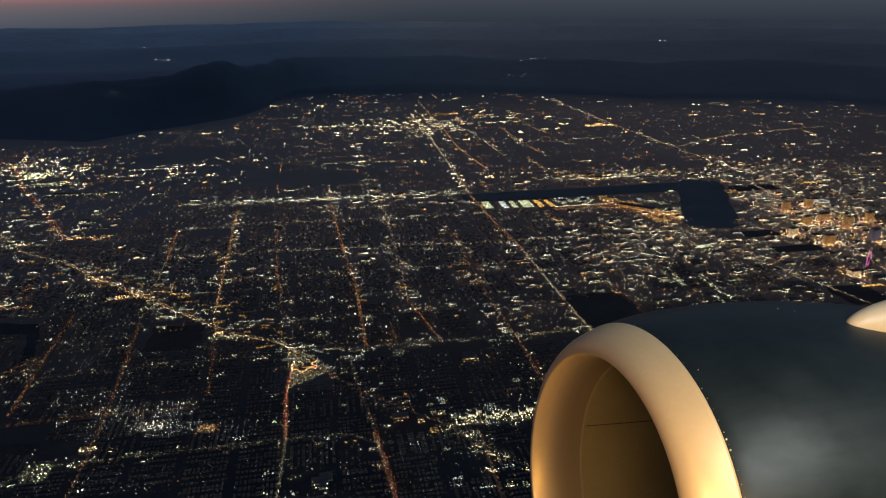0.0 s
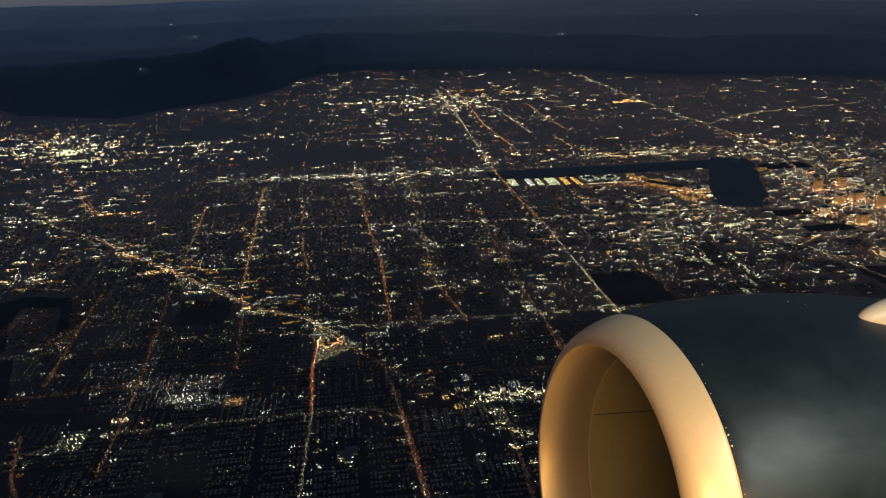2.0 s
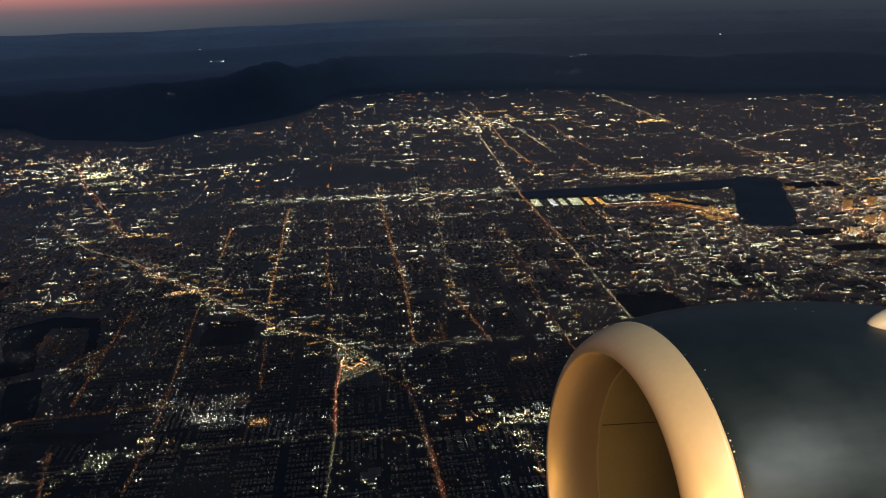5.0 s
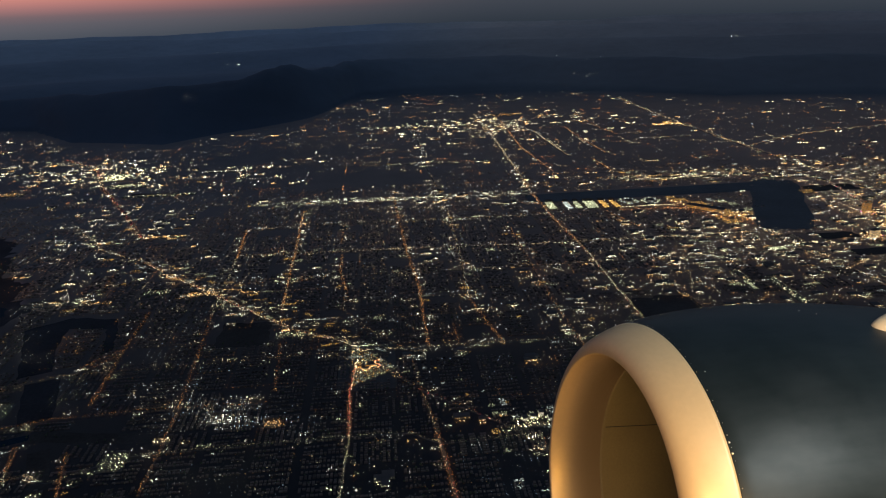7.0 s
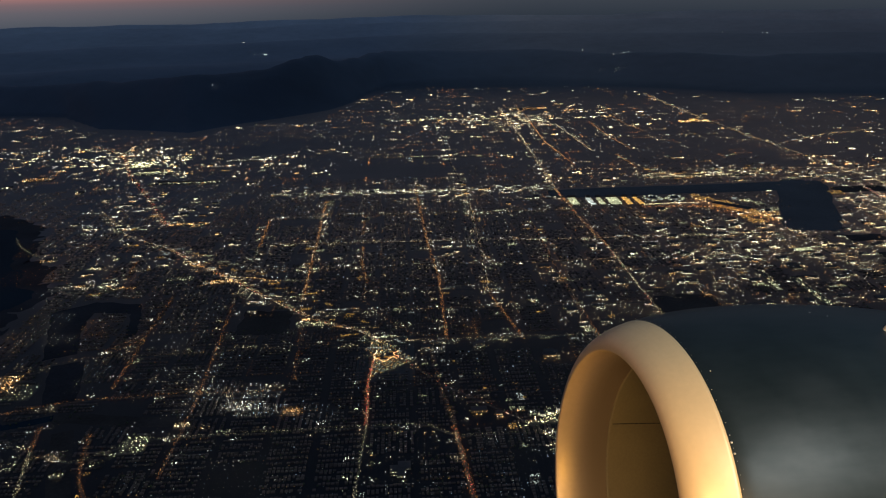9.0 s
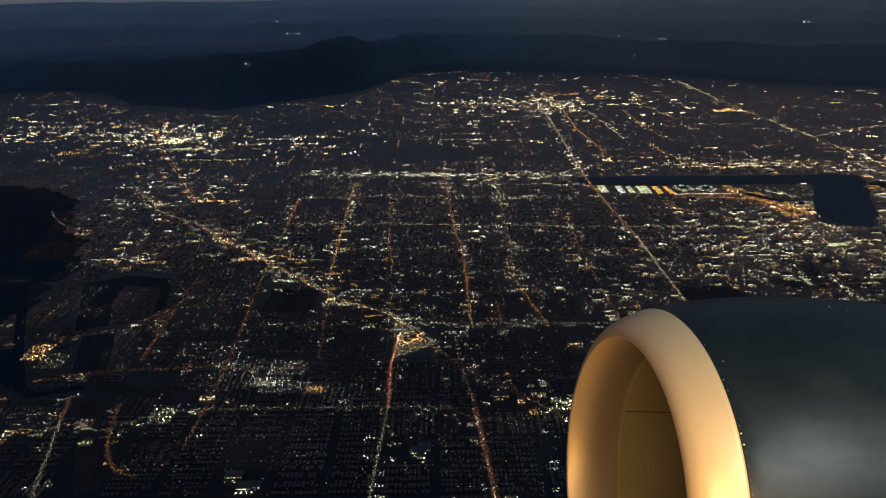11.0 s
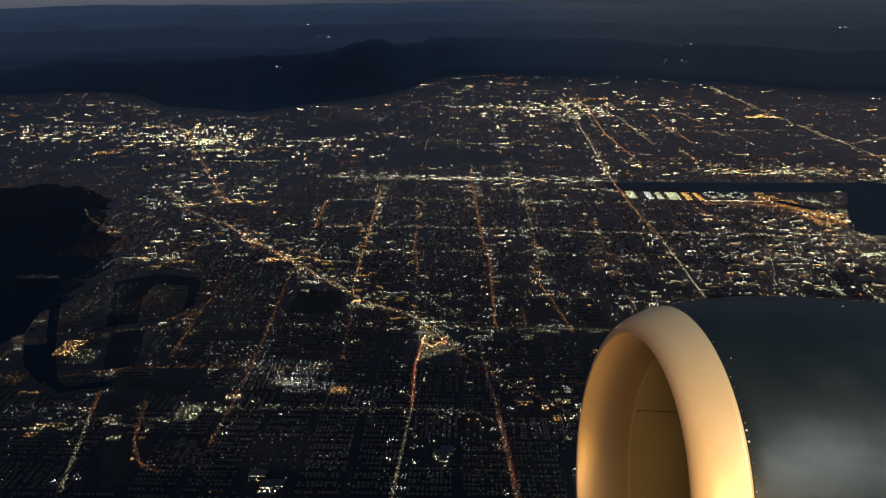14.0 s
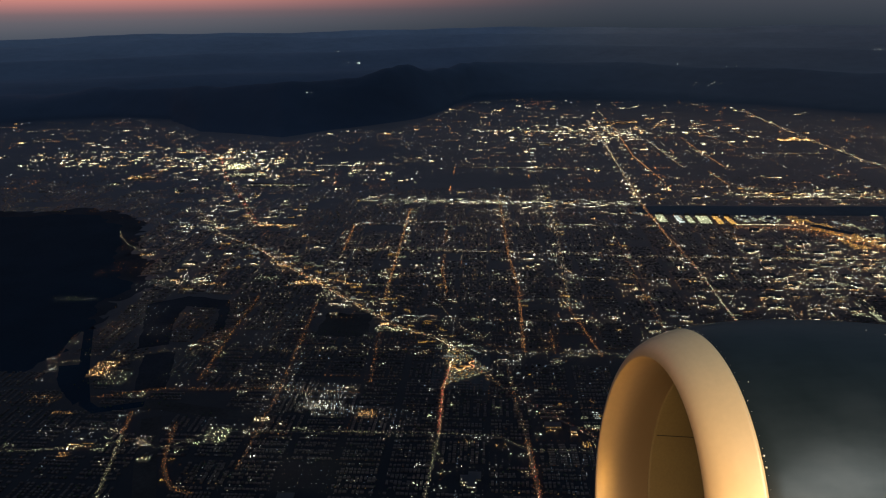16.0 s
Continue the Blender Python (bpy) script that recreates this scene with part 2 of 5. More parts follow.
def relief(x, y):
    """Height of the land, in units, at a place in units."""
    r, az = math.hypot(x, y), math.degrees(math.atan2(x, y))
    if abs(az) > 90:
        return 0.0
    e = float(town_edge(az))
    p = Vector((x, y, 0))
    n = noise.fractal(p * 0.55, 0.9, 2.1, 6)
    n2 = noise.fractal(p * 0.16 + Vector((7, 3, 0)), 1.0, 2.0, 2)
    ridge = float(np.interp(az, RIDGE_AZ, RIDGE_H)) * math.exp(-((r - float(np.interp(az + 1.5 * n2, CREST_AZ, CREST_R))) / 0.95) ** 2) * (1 + 0.20 * n)
    t = min(max((r - e - 0.3) / 2.5, 0), 1)
    z = ridge + t * 0.05 * (n + 0.6) * max(0.0, 1 - max(0.0, r - 10.0) / 4.0)
    for rr, hh, ww in ((13.0, 0.14, 1.4), (16.5, 0.34, 1.5), (20.5, 0.46, 1.7), (24.6, 0.52, 1.5)):
        z += hh * math.exp(-((r - rr - 0.8 * n2) / ww) ** 2) * (1 + 0.16 * n2 + 0.07 * n)
    return max(z, 0.0) * min(max((r - e - 0.05) / 0.6, 0), 1)


def build_ground():
    azs = np.concatenate([np.arange(-180, -62, 6), np.arange(-62, 62, 0.4), np.arange(62, 180, 6)])
    rs = np.concatenate([[0.0], np.arange(0.5, 6.4, 0.5), np.arange(6.5, 12, 0.14), np.arange(12, 26.4, 0.22)])
    verts, faces, nr = [], [], len(rs)
    for az in azs:
        s, c = math.sin(radians(az)), math.cos(radians(az))
        for r in rs:
            x, y = r * s, r * c
            verts.append((x * UNIT, y * UNIT, relief(x, y) * UNIT))
    na = len(azs)
    for i in range(na):
        j = (i + 1) % na
        for k in range(nr - 1):
            faces.append((i * nr + k, i * nr + k + 1, j * nr + k + 1, j * nr + k))
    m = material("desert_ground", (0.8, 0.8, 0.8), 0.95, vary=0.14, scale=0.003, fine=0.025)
    t = m.node_tree
    b = t.nodes["Principled BSDF"]
    grain = b.inputs["Base Color"].links[0].from_socket
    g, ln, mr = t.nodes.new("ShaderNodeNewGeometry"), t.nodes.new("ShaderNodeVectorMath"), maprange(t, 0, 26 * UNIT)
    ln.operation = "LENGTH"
    # dark town, brown suburbs, grey-blue ranges, pale desert: street glow and haze painted in
    soil_haze = ramp(t, [(0.0635, (0.026, 0.027, 0.032)), (0.092, (0.105, 0.080, 0.068)), (0.113, (0.19, 0.138, 0.113)), (0.135, (0.275, 0.197, 0.158)), (0.173, (0.39, 0.279, 0.225)), (0.33, (0.41, 0.298, 0.242)), (0.385, (0.105, 0.140, 0.175)), (0.508, (0.235, 0.275, 0.315)), (0.76, (0.68, 0.68, 0.67)), (0.96, (0.95, 0.91, 0.86))])
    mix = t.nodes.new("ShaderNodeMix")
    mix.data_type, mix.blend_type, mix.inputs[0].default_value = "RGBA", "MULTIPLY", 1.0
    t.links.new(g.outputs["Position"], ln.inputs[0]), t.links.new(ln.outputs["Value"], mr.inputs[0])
    # east side darkened, away from the after-glow: shade put into the rock colour
    east_dim = ramp(t, [(0.355, (1, 1, 1)), (0.6, (0.58, 0.60, 0.64))])
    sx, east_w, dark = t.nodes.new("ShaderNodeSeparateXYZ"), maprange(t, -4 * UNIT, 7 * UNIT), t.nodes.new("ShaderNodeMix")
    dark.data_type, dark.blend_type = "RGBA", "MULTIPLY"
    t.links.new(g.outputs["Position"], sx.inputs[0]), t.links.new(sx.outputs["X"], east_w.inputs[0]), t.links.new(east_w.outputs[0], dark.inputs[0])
    t.links.new(mr.outputs[0], east_dim.inputs[0]), t.links.new(soil_haze.outputs[0], dark.inputs[6]), t.links.new(east_dim.outputs[0], dark.inputs[7])
    high = maprange(t, 0.001 * UNIT, 0.05 * UNIT, 0.0, 0.06)
    place = t.nodes.new("ShaderNodeMath")
    t.links.new(sx.outputs["Z"], high.inputs[0]), t.links.new(high.outputs[0], place.inputs[0]), t.links.new(mr.outputs[0], place.inputs[1])
    # bare rock wherever the land rises; town glow tinted in, cool west, warm east
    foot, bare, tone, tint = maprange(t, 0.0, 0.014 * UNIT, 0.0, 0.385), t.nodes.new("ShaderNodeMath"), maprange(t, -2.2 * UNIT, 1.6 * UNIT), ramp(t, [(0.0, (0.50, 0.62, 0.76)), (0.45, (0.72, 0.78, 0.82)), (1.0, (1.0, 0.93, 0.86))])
    bare.operation = "MAXIMUM"
    glow_tinted = t.nodes.new("ShaderNodeMix")
    glow_tinted.data_type, glow_tinted.blend_type, glow_tinted.inputs[0].default_value = "RGBA", "MULTIPLY", 1.0
    t.links.new(sx.outputs["Z"], foot.inputs[0]), t.links.new(foot.outputs[0], bare.inputs[0]), t.links.new(place.outputs[0], bare.inputs[1])
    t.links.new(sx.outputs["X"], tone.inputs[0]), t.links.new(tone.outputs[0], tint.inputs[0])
    t.links.new(dark.outputs[2], glow_tinted.inputs[6]), t.links.new(tint.outputs[0], glow_tinted.inputs[7])
    t.links.new(bare.outputs[0], soil_haze.inputs[0]), t.links.new(glow_tinted.outputs[2], mix.inputs[6]), t.links.new(grain, mix.inputs[7])
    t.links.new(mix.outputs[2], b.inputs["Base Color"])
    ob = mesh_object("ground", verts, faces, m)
    for poly in ob.data.polygons:
        poly.use_smooth = True
    return tagged(ob, "dark valley floor with bare desert ranges behind it", "ground", kind="structure")


ground = build_ground()

# ---- the lamps are gathered here, and joined at the end ----
LAMPS = {}


def lamp_at(use, kind, x, y, size=0.4, z=None):
    """One lamp at a place in units; size and z in metres."""
    if y > 4.7 and use in ("home", "lane", "shop", "yard"):
        use += "_far"
    LAMPS.setdefault((use, kind), []).append((x * UNIT, y * UNIT, 1.1 if z is None else z, size * 1.8))


def pick(mix):
    kinds, w = zip(*mix)
    return kinds[int(rng.choice(len(kinds), p=np.array(w) / sum(w)))]


ROADS = []


def road(points, kind="warm", width=0.016, gap=0.022, size=0.42, keep=0.85, traffic=0.0):
    """A street along points in units, lit by lamps on both sides; kind may be a mix."""
    width *= 0.7
    # fine lamps close together in the near and the far streets
    fine = 0.48 if points[0][1] < 2.6 else 0.58 if points[0][1] > 5 else 0.72
    gap, size, width = gap * fine ** 1.4 * 0.66, size * fine * 0.74, width * 0.6
    mix = kind if isinstance(kind, list) else [(kind, 1)]
    verts, faces = [], []
    for (x0, y0), (x1, y1) in zip(points, points[1:]):
        d = math.hypot(x1 - x0, y1 - y0)
        ux, uy = (x1 - x0) / d, (y1 - y0) / d
        i = len(verts)
        for x, y, s in ((x0, y0, -1), (x0, y0, 1), (x1, y1, 1), (x1, y1, -1)):
            verts.append(((x - uy * s * width / 2) * UNIT, (y + ux * s * width / 2) * UNIT, 0.08 + 0.004 * (len(ROADS) % 20)))
        faces.append((i + 3, i + 2, i + 1, i))
        k = 0.0
        while k < d:
            for s in (-1, 1):
                if rng.random() < keep:
                    j = rng.normal(0, 0.0022)
                    w = s * width * 0.5
                    lamp_at("street", pick(mix), x0 + ux * k - uy * (w + j), y0 + uy * k + ux * (w + j), size * 0.8 * rng.uniform(0.7, 1.25))
            if traffic and rng.random() < traffic:
                w = rng.uniform(-0.3, 0.3) * width
                lamp_at("traffic", "red" if w > 0 else "warm", x0 + ux * k - uy * w, y0 + uy * k + ux * w, 0.22, 0.3)
            k += gap * 0.72 * rng.uniform(0.8, 1.2)
        ROADS.append((x0, y0, x1, y1))
    ob = mesh_object("road", verts, faces, M["asphalt"])
    return tagged(ob, "dark asphalt street lined with street lamps", "road", kind="structure")


SOD = [("sodium", 0.8), ("amber", 0.2)]
PALE = [("warm", 0.5), ("green", 0.5)]
MIXED = [("warm", 0.45), ("white", 0.25), ("amber", 0.3)]

# north-south streets
road([(0.80, 1.90), (0.70, 2.89), (0.66, 3.38)], PALE, 0.014, 0.0095, 0.36, traffic=0.2)
road([(0.66, 3.38), (0.59, 3.84), (0.52, 4.50)], [("sodium", 0.5), ("amber", 0.5)], 0.024, 0.014, 0.5, traffic=0.3)
road([(0.52, 4.50), (0.47, 5.4), (0.42, 6.2), (0.36, 7.1), (0.28, 8.0)], MIXED, 0.02, 0.02, 0.62)
road([(0.18, 2.36), (0.06, 2.80)], SOD, 0.013, 0.011, 0.42)
road([(0.06, 2.80), (0.03, 3.40), (-0.05, 4.44)], MIXED, 0.018, 0.022)
road([(-0.05, 4.44), (-0.20, 5.46), (-0.38, 7.5)], MIXED, 0.018, 0.05, 0.5, 0.6)
road([(0.50, 1.86), (0.46, 2.36), (0.42, 2.66)], SOD, 0.016, 0.018, 0.4)
road([(0.42, 2.66), (0.38, 3.04), (0.31, 3.87)], SOD, 0.014, 0.02, 0.36, 0.7)
road([(-0.10, 2.36), (-0.16, 2.99), (-0.24, 3.46), (-0.38, 4.54)], SOD, 0.014, 0.0115, 0.46)
road([(0.01, 2.37), (-0.01, 2.56)], SOD, 0.012, 0.018, 0.35)
road([(-0.62, 3.93), (-0.59, 3.58)], SOD, 0.014, 0.018, 0.4)
road([(-0.56, 3.40), (-0.53, 3.15), (-0.47, 2.90)], SOD, 0.013, 0.012, 0.38)
road([(-0.47, 2.90), (-0.46, 2.72), (-0.37, 2.56), (-0.20, 2.37), (-0.16, 2.28), (-0.10, 1.98), (-0.06, 1.80)], [("warm", 1), ("sodium", 1)], 0.012, 0.03, 0.34, 0.8)
road([(-0.06, 1.80), (-0.02, 1.58), (0.02, 1.34)], SOD, 0.028, 0.014, 0.4, traffic=0.4)
road([(-0.91, 4.24), (-0.81, 3.48), (-0.72, 2.74)], SOD + [("warm", 0.3)], 0.014, 0.0115, 0.46)
road([(-0.72, 2.74), (-0.66, 2.45), (-0.60, 2.07)], SOD, 0.014, 0.022, 0.34, 0.6)
road([(-1.16, 3.87), (-1.09, 3.40)], SOD, 0.014, 0.0115, 0.46)
road([(-1.09, 3.40), (-1.00, 2.70)], PALE, 0.014, 0.026, 0.36)
road([(-1.00, 2.70), (-0.93, 2.28), (-0.88, 1.95), (-0.84, 1.55)], SOD, 0.013, 0.015, 0.32, 0.7)
road([(-1.64, 3.24), (-1.60, 3.04)], SOD, 0.014, 0.018, 0.4)
road([(-1.28, 2.76), (-1.24, 2.42), (-1.18, 2.0)], SOD, 0.016, 0.014, 0.33, 0.75)
road([(-0.30, 1.30), (-0.32, 1.80)], PALE, 0.010, 0.0065, 0.24)
road([(-0.32, 1.80), (-0.35, 2.06), (-0.35, 2.25)], SOD + [("red", 0.3)], 0.02, 0.011, 0.4, traffic=0.5)
road([(0.27, 1.35), (0.24, 1.79)], SOD, 0.018, 0.018, 0.36, 0.7)
road([(0.53, 7.5), (0.60, 6.03), (0.74, 5.12)], SOD, 0.010, 0.016, 0.62)
road([(1.12, 6.95), (1.17, 6.30), (1.25, 5.70)], SOD, 0.010, 0.018, 0.60)
road([(0.78, 6.9), (0.86, 6.25), (0.94, 5.62)], MIXED, 0.012, 0.022, 0.6)
road([(1.10, 5.52), (1.16, 5.08)], SOD, 0.010, 0.018, 0.6)
road([(1.35, 7.8), (1.43, 6.9), (1.52, 6.5)], SOD, 0.010, 0.022, 0.6, 0.8)
road([(0.90, 4.05), (1.02, 3.70)], SOD, 0.014, 0.02, 0.42, 0.7)
road([(0.94, 2.95), (1.00, 2.55)], SOD, 0.012, 0.026, 0.34, 0.6)
# east-west streets
road([(-1.57, 2.124), (-1.376, 2.215), (-1.123, 2.24), (-0.96, 2.26), (-0.65, 2.31), (-0.45, 2.33), (-0.36, 2.26)], [("amber", 0.4), ("warm", 0.6)], 0.012, 0.024, 0.3)
road([(-0.29, 2.35), (0.40, 2.40), (1.4, 2.47)], MIXED + [("green", 0.5)], 0.018, 0.017, 0.38)
road([(-1.475, 1.848), (-1.288, 1.93), (-0.999, 1.975), (-0.61, 2.00)], SOD, 0.014, 0.018, 0.34)
# streets between the lake, the canal and the wash
road([(-1.129, 1.329), (-1.206, 1.541), (-1.254, 1.665)], PALE, 0.012, 0.0065, 0.26)
road([(-1.254, 1.665), (-1.293, 1.787)], SOD, 0.018, 0.011, 0.36)
road([(-1.722, 1.517), (-1.481, 1.547), (-1.264, 1.611), (-1.246, 1.625)], PALE, 0.009, 0.0085, 0.2)
road([(-1.246, 1.625), (-1.195, 1.654), (-1.15, 1.627)], [("amber", 1), ("warm", 1)], 0.013, 0.012, 0.32)
road([(-1.15, 1.627), (-1.118, 1.618), (-1.086, 1.629), (-1.042, 1.666), (-0.974, 1.72), (-0.95, 1.73)], PALE, 0.009, 0.0085, 0.2)
road([(-1.124, 1.751), (-1.103, 1.687), (-1.075, 1.602), (-1.047, 1.539), (-1.009, 1.486), (-0.977, 1.452), (-0.91, 1.434)], SOD, 0.014, 0.013, 0.34)
road([(-1.763, 2.053), (-1.675, 2.084)], [("amber", 1), ("warm", 1)], 0.010, 0.008, 0.22)
road([(-1.745, 1.929), (-1.769, 2.061), (-1.802, 2.162), (-1.847, 2.314)], SOD, 0.010, 0.022, 0.26, 0.7)
road([(-2.459, 3.561), (-2.391, 3.469), (-2.295, 3.37), (-2.142, 3.248)], PALE, 0.012, 0.02, 0.3)
road([(0.0, 2.00), (0.80, 2.03)], SOD, 0.012, 0.028, 0.3, 0.7)
road([(-0.95, 1.73), (-0.61, 1.77), (-0.32, 1.80), (-0.15, 1.815), (-0.05, 1.755)], PALE, 0.009, 0.008, 0.21)
road([(-0.05, 1.755), (0.24, 1.79)], PALE, 0.009, 0.009, 0.2)
road([(0.24, 1.83), (0.80, 1.90)], MIXED, 0.013, 0.02, 0.3)
road([(-1.01, 3.08), (-0.08, 3.14), (0.70, 3.20), (1.7, 3.3)], MIXED, 0.014, 0.035, 0.4, 0.8)
road([(-0.58, 2.60), (-0.08, 2.64), (0.7, 2.70)], MIXED, 0.012, 0.034, 0.3, 0.7)
road([(-1.2, 2.74), (-0.60, 2.80), (0.1, 2.85)], MIXED, 0.012, 0.06, 0.3, 0.6)
road([(-1.17, 3.87), (-0.83, 3.94), (0.60, 4.02)], MIXED, 0.014, 0.03, 0.44, 0.8)
road([(-1.1, 3.44), (0.62, 3.50), (1.6, 3.58)], MIXED, 0.018, 0.022, 0.46, 0.9)
road([(-0.5, 4.22), (0.55, 4.28)], MIXED, 0.014, 0.05, 0.44, 0.7)
road([(-1.3, 4.42), (0.52, 4.50)], [("white", 1), ("green", 1)], 0.022, 0.022, 0.5)
road([(-0.97, 7.28), (0.29, 7.25), (2.0, 7.4)], MIXED, 0.016, 0.045, 0.55)
road([(0.30, 6.15), (2.2, 6.3)], MIXED, 0.014, 0.06, 0.45, 0.7)
road([(-0.9, 5.5), (0.45, 5.5)], MIXED, 0.016, 0.06, 0.55, 0.7)
road([(0.6, 5.05), (2.5, 4.98)], MIXED, 0.018, 0.03, 0.45)
road([(-1.34, 2.26), (-1.25, 2.40)], SOD, 0.012, 0.012, 0.3)
road([(-1.29, 2.27), (-1.24, 2.36)], SOD, 0.012, 0.012, 0.3)
# the slanting boulevard, freeways
road([(-2.24, 4.06), (-1.84, 3.57), (-1.55, 3.38)], MIXED, 0.02, 0.018, 0.46)
road([(-1.55, 3.38), (-1.30, 3.14), (-1.06, 2.93), (-0.87, 2.75), (-0.62, 2.53), (-0.42, 2.43), (-0.33, 2.33)], [("amber", 0.9), ("warm", 0.4), ("white", 0.2)], 0.03, 0.011, 0.46, traffic=0.5)
road([(-0.33, 2.33), (-0.23, 2.19), (-0.11, 2.05), (0.07, 1.90), (0.17, 1.82)], SOD + [("red", 0.2), ("warm", 0.3)], 0.02, 0.018, 0.28, 0.6, traffic=0.2)
road([(0.15, 1.83), (0.26, 1.71), (0.35, 1.61), (0.50, 1.48)], PALE, 0.02, 0.02, 0.3)
road([(-3.32, 6.10), (-2.90, 5.74), (-2.68, 5.35), (-2.50, 5.0), (-2.17, 4.50), (-1.88, 4.03), (-1.71, 3.75)], SOD + [("red", 0.3)], 0.05, 0.018, 0.5, traffic=0.7)
road([(2.08, 9.0), (2.18, 7.6), (2.33, 6.31), (2.43, 5.67), (2.50, 5.15), (2.60, 4.7), (2.60, 3.9), (2.55, 3.0)], MIXED + [("amber", 0.5)], 0.035, 0.024, 0.62, 0.9)
road([(2.43, 5.80), (2.97, 6.20), (3.5, 6.42), (4.2, 6.6)], MIXED + [("amber", 0.4)], 0.02, 0.022, 0.62)
road([(1.66, 3.62), (1.68, 3.3), (2.0, 2.4)], MIXED, 0.02, 0.02, 0.44)
road([(2.46, 4.6), (2.36, 3.6), (2.27, 2.9), (2.18, 2.2)], MIXED + [("pink", 0.15)], 0.04, 0.012, 0.5, traffic=0.6)


# ---- districts ----
# dark ground: parks, water, wash, runways (centre a, b and half sizes in the street grid, in units)
DARK = []


def to_grid(x, y):
    return x * EA.x + y * EA.y, x * NO.x + y * NO.y


def open_land(x, y, rx, ry, name, mat, label, kind="structure", z=0.05, turn=0.0, rough=0.14):
    """A dark patch of open land with an uneven rim."""
    DARK.append((x, y, rx, ry, turn))
    z += 0.003 * len(DARK)
    bm = bmesh.new()
    ring = []
    for k in range(96):
        a = k / 96 * 2 * math.pi
        q = 7
        c, s = math.cos(a), math.sin(a)
        f = (abs(c) ** q + abs(s) ** q) ** (-1 / q) * (1 + rough * noise.fractal(Vector((x * 9 + 2 * c, y * 9 + 2 * s, 0)), 0.8, 2.0, 4))
        p = Matrix.Rotation(turn, 3, "Z") @ (EA * (c * f * rx) + NO * (s * f * ry))
        ring.append(bm.verts.new(((x + p.x) * UNIT, (y + p.y) * UNIT, z)))
    bm.faces.new(ring)
    return tagged(part(name, bm, mat), label, name.replace("_", " "), kind=kind)


open_land(0.86, 2.62, 0.13, 0.16, "park", M["turf"], "unlit park lawn among lit streets")
open_land(-0.82, 2.52, 0.10, 0.11, "field", M["turf"], "unlit open field beside the boulevard")


POLY = []


def shore_land(points, name, mat, label, z, rough=0.03):
    """A stretch of dark land or water with a given outline, its rim uneven."""
    POLY.append(points)
    bm, ring = bmesh.new(), []
    for (x0, y0), (x1, y1) in zip(points, points[1:] + points[:1]):
        n = max(1, int(math.hypot(x1 - x0, y1 - y0) / 0.02))
        for k in range(n):
            x, y = x0 + (x1 - x0) * k / n, y0 + (y1 - y0) * k / n
            p = Vector((x * 11, y * 11, 0))
            ring.append(bm.verts.new(((x + rough * noise.fractal(p, 0.8, 2.0, 4)) * UNIT, (y + rough * noise.fractal(p + Vector((9, 4, 0)), 0.8, 2.0, 4)) * UNIT, z)))
    bm.faces.new(ring)
    bmesh.ops.triangulate(bm, faces=bm.faces[:])
    bmesh.ops.recalc_face_normals(bm, faces=bm.faces[:])
    if sum(f.normal.z for f in bm.faces) < 0:
        bmesh.ops.reverse_faces(bm, faces=bm.faces[:])
    return tagged(part(name, bm, mat), label, name.replace("_", " "), kind="structure")


def channel(points, width, name, mat, label, z):
    """A dark water course or wash along points in units."""
    bm = bmesh.new()
    prev = None
    for k, (x, y) in enumerate(points):
        (xa, ya), (xb, yb) = points[max(k - 1, 0)], points[min(k + 1, len(points) - 1)]
        d = Vector((xb - xa, yb - ya, 0)).normalized() * width / 2
        row = [bm.verts.new(((x + s * d.y) * UNIT, (y - s * d.x) * UNIT, z)) for s in (1, -1)]
        if prev:
            bm.faces.new((prev[0], prev[1], row[1], row[0]))
            px, py = points[k - 1]
            n = max(2, int(math.hypot(x - px, y - py) / width * 1.5))
            for i in range(n):
                DARK.append((px + (x - px) * i / n, py + (y - py) * i / n, width * 0.55, width * 0.55, 0.0))
        prev = row
    return tagged(part(name, bm, mat), label, name, kind="structure")


shore_land([(-4.661, 3.615), (-3.941, 3.747), (-3.227, 3.803), (-3.072, 3.89), (-2.81, 3.871), (-2.539, 3.694), (-2.367, 3.421), (-2.235, 3.136), (-2.139, 3.095), (-2.025, 2.873), (-1.936, 2.841), (-1.897, 2.762),
            (-1.96, 2.628), (-1.903, 2.479), (-1.816, 2.324), (-1.836, 2.318), (-1.791, 2.113), (-1.831, 1.998), (-2.599, 1.843), (-4.6, 1.9)], "lake", M["water"], "dark still lake at the town's edge", 0.060, 0.03)
shore_land([(-4.66, 3.70), (-3.9, 3.86), (-3.2, 3.93), (-3.05, 4.02), (-2.76, 4.0), (-2.44, 3.78), (-2.27, 3.44), (-2.16, 3.21), (-2.05, 3.13), (-1.95, 2.93), (-1.86, 2.87), (-1.82, 2.74), (-1.89, 2.62), (-1.85, 2.50), (-1.78, 2.36),
            (-1.90, 2.30), (-2.4, 2.1), (-4.6, 2.4)], "shore", M["bare"], "dark bare shore round the lake", 0.045, 0.07)
shore_land([(-1.739, 2.042), (-1.657, 2.061), (-1.506, 1.849), (-1.515, 1.806), (-1.584, 1.855), (-1.654, 1.923)], "lake", M["water"], "dark still basin beside the shore estate", 0.066, 0.01)
shore_land([(-1.732, 2.609), (-1.586, 2.72), (-1.398, 2.698), (-1.334, 2.577), (-1.289, 2.398), (-1.314, 2.372), (-1.387, 2.6), (-1.555, 2.615), (-1.517, 2.453), (-1.432, 2.259), (-1.47, 2.238), (-1.534, 2.204), (-1.62, 2.394)],
           "field", M["bare"], "unlit bare land round a new estate", 0.072, 0.012)
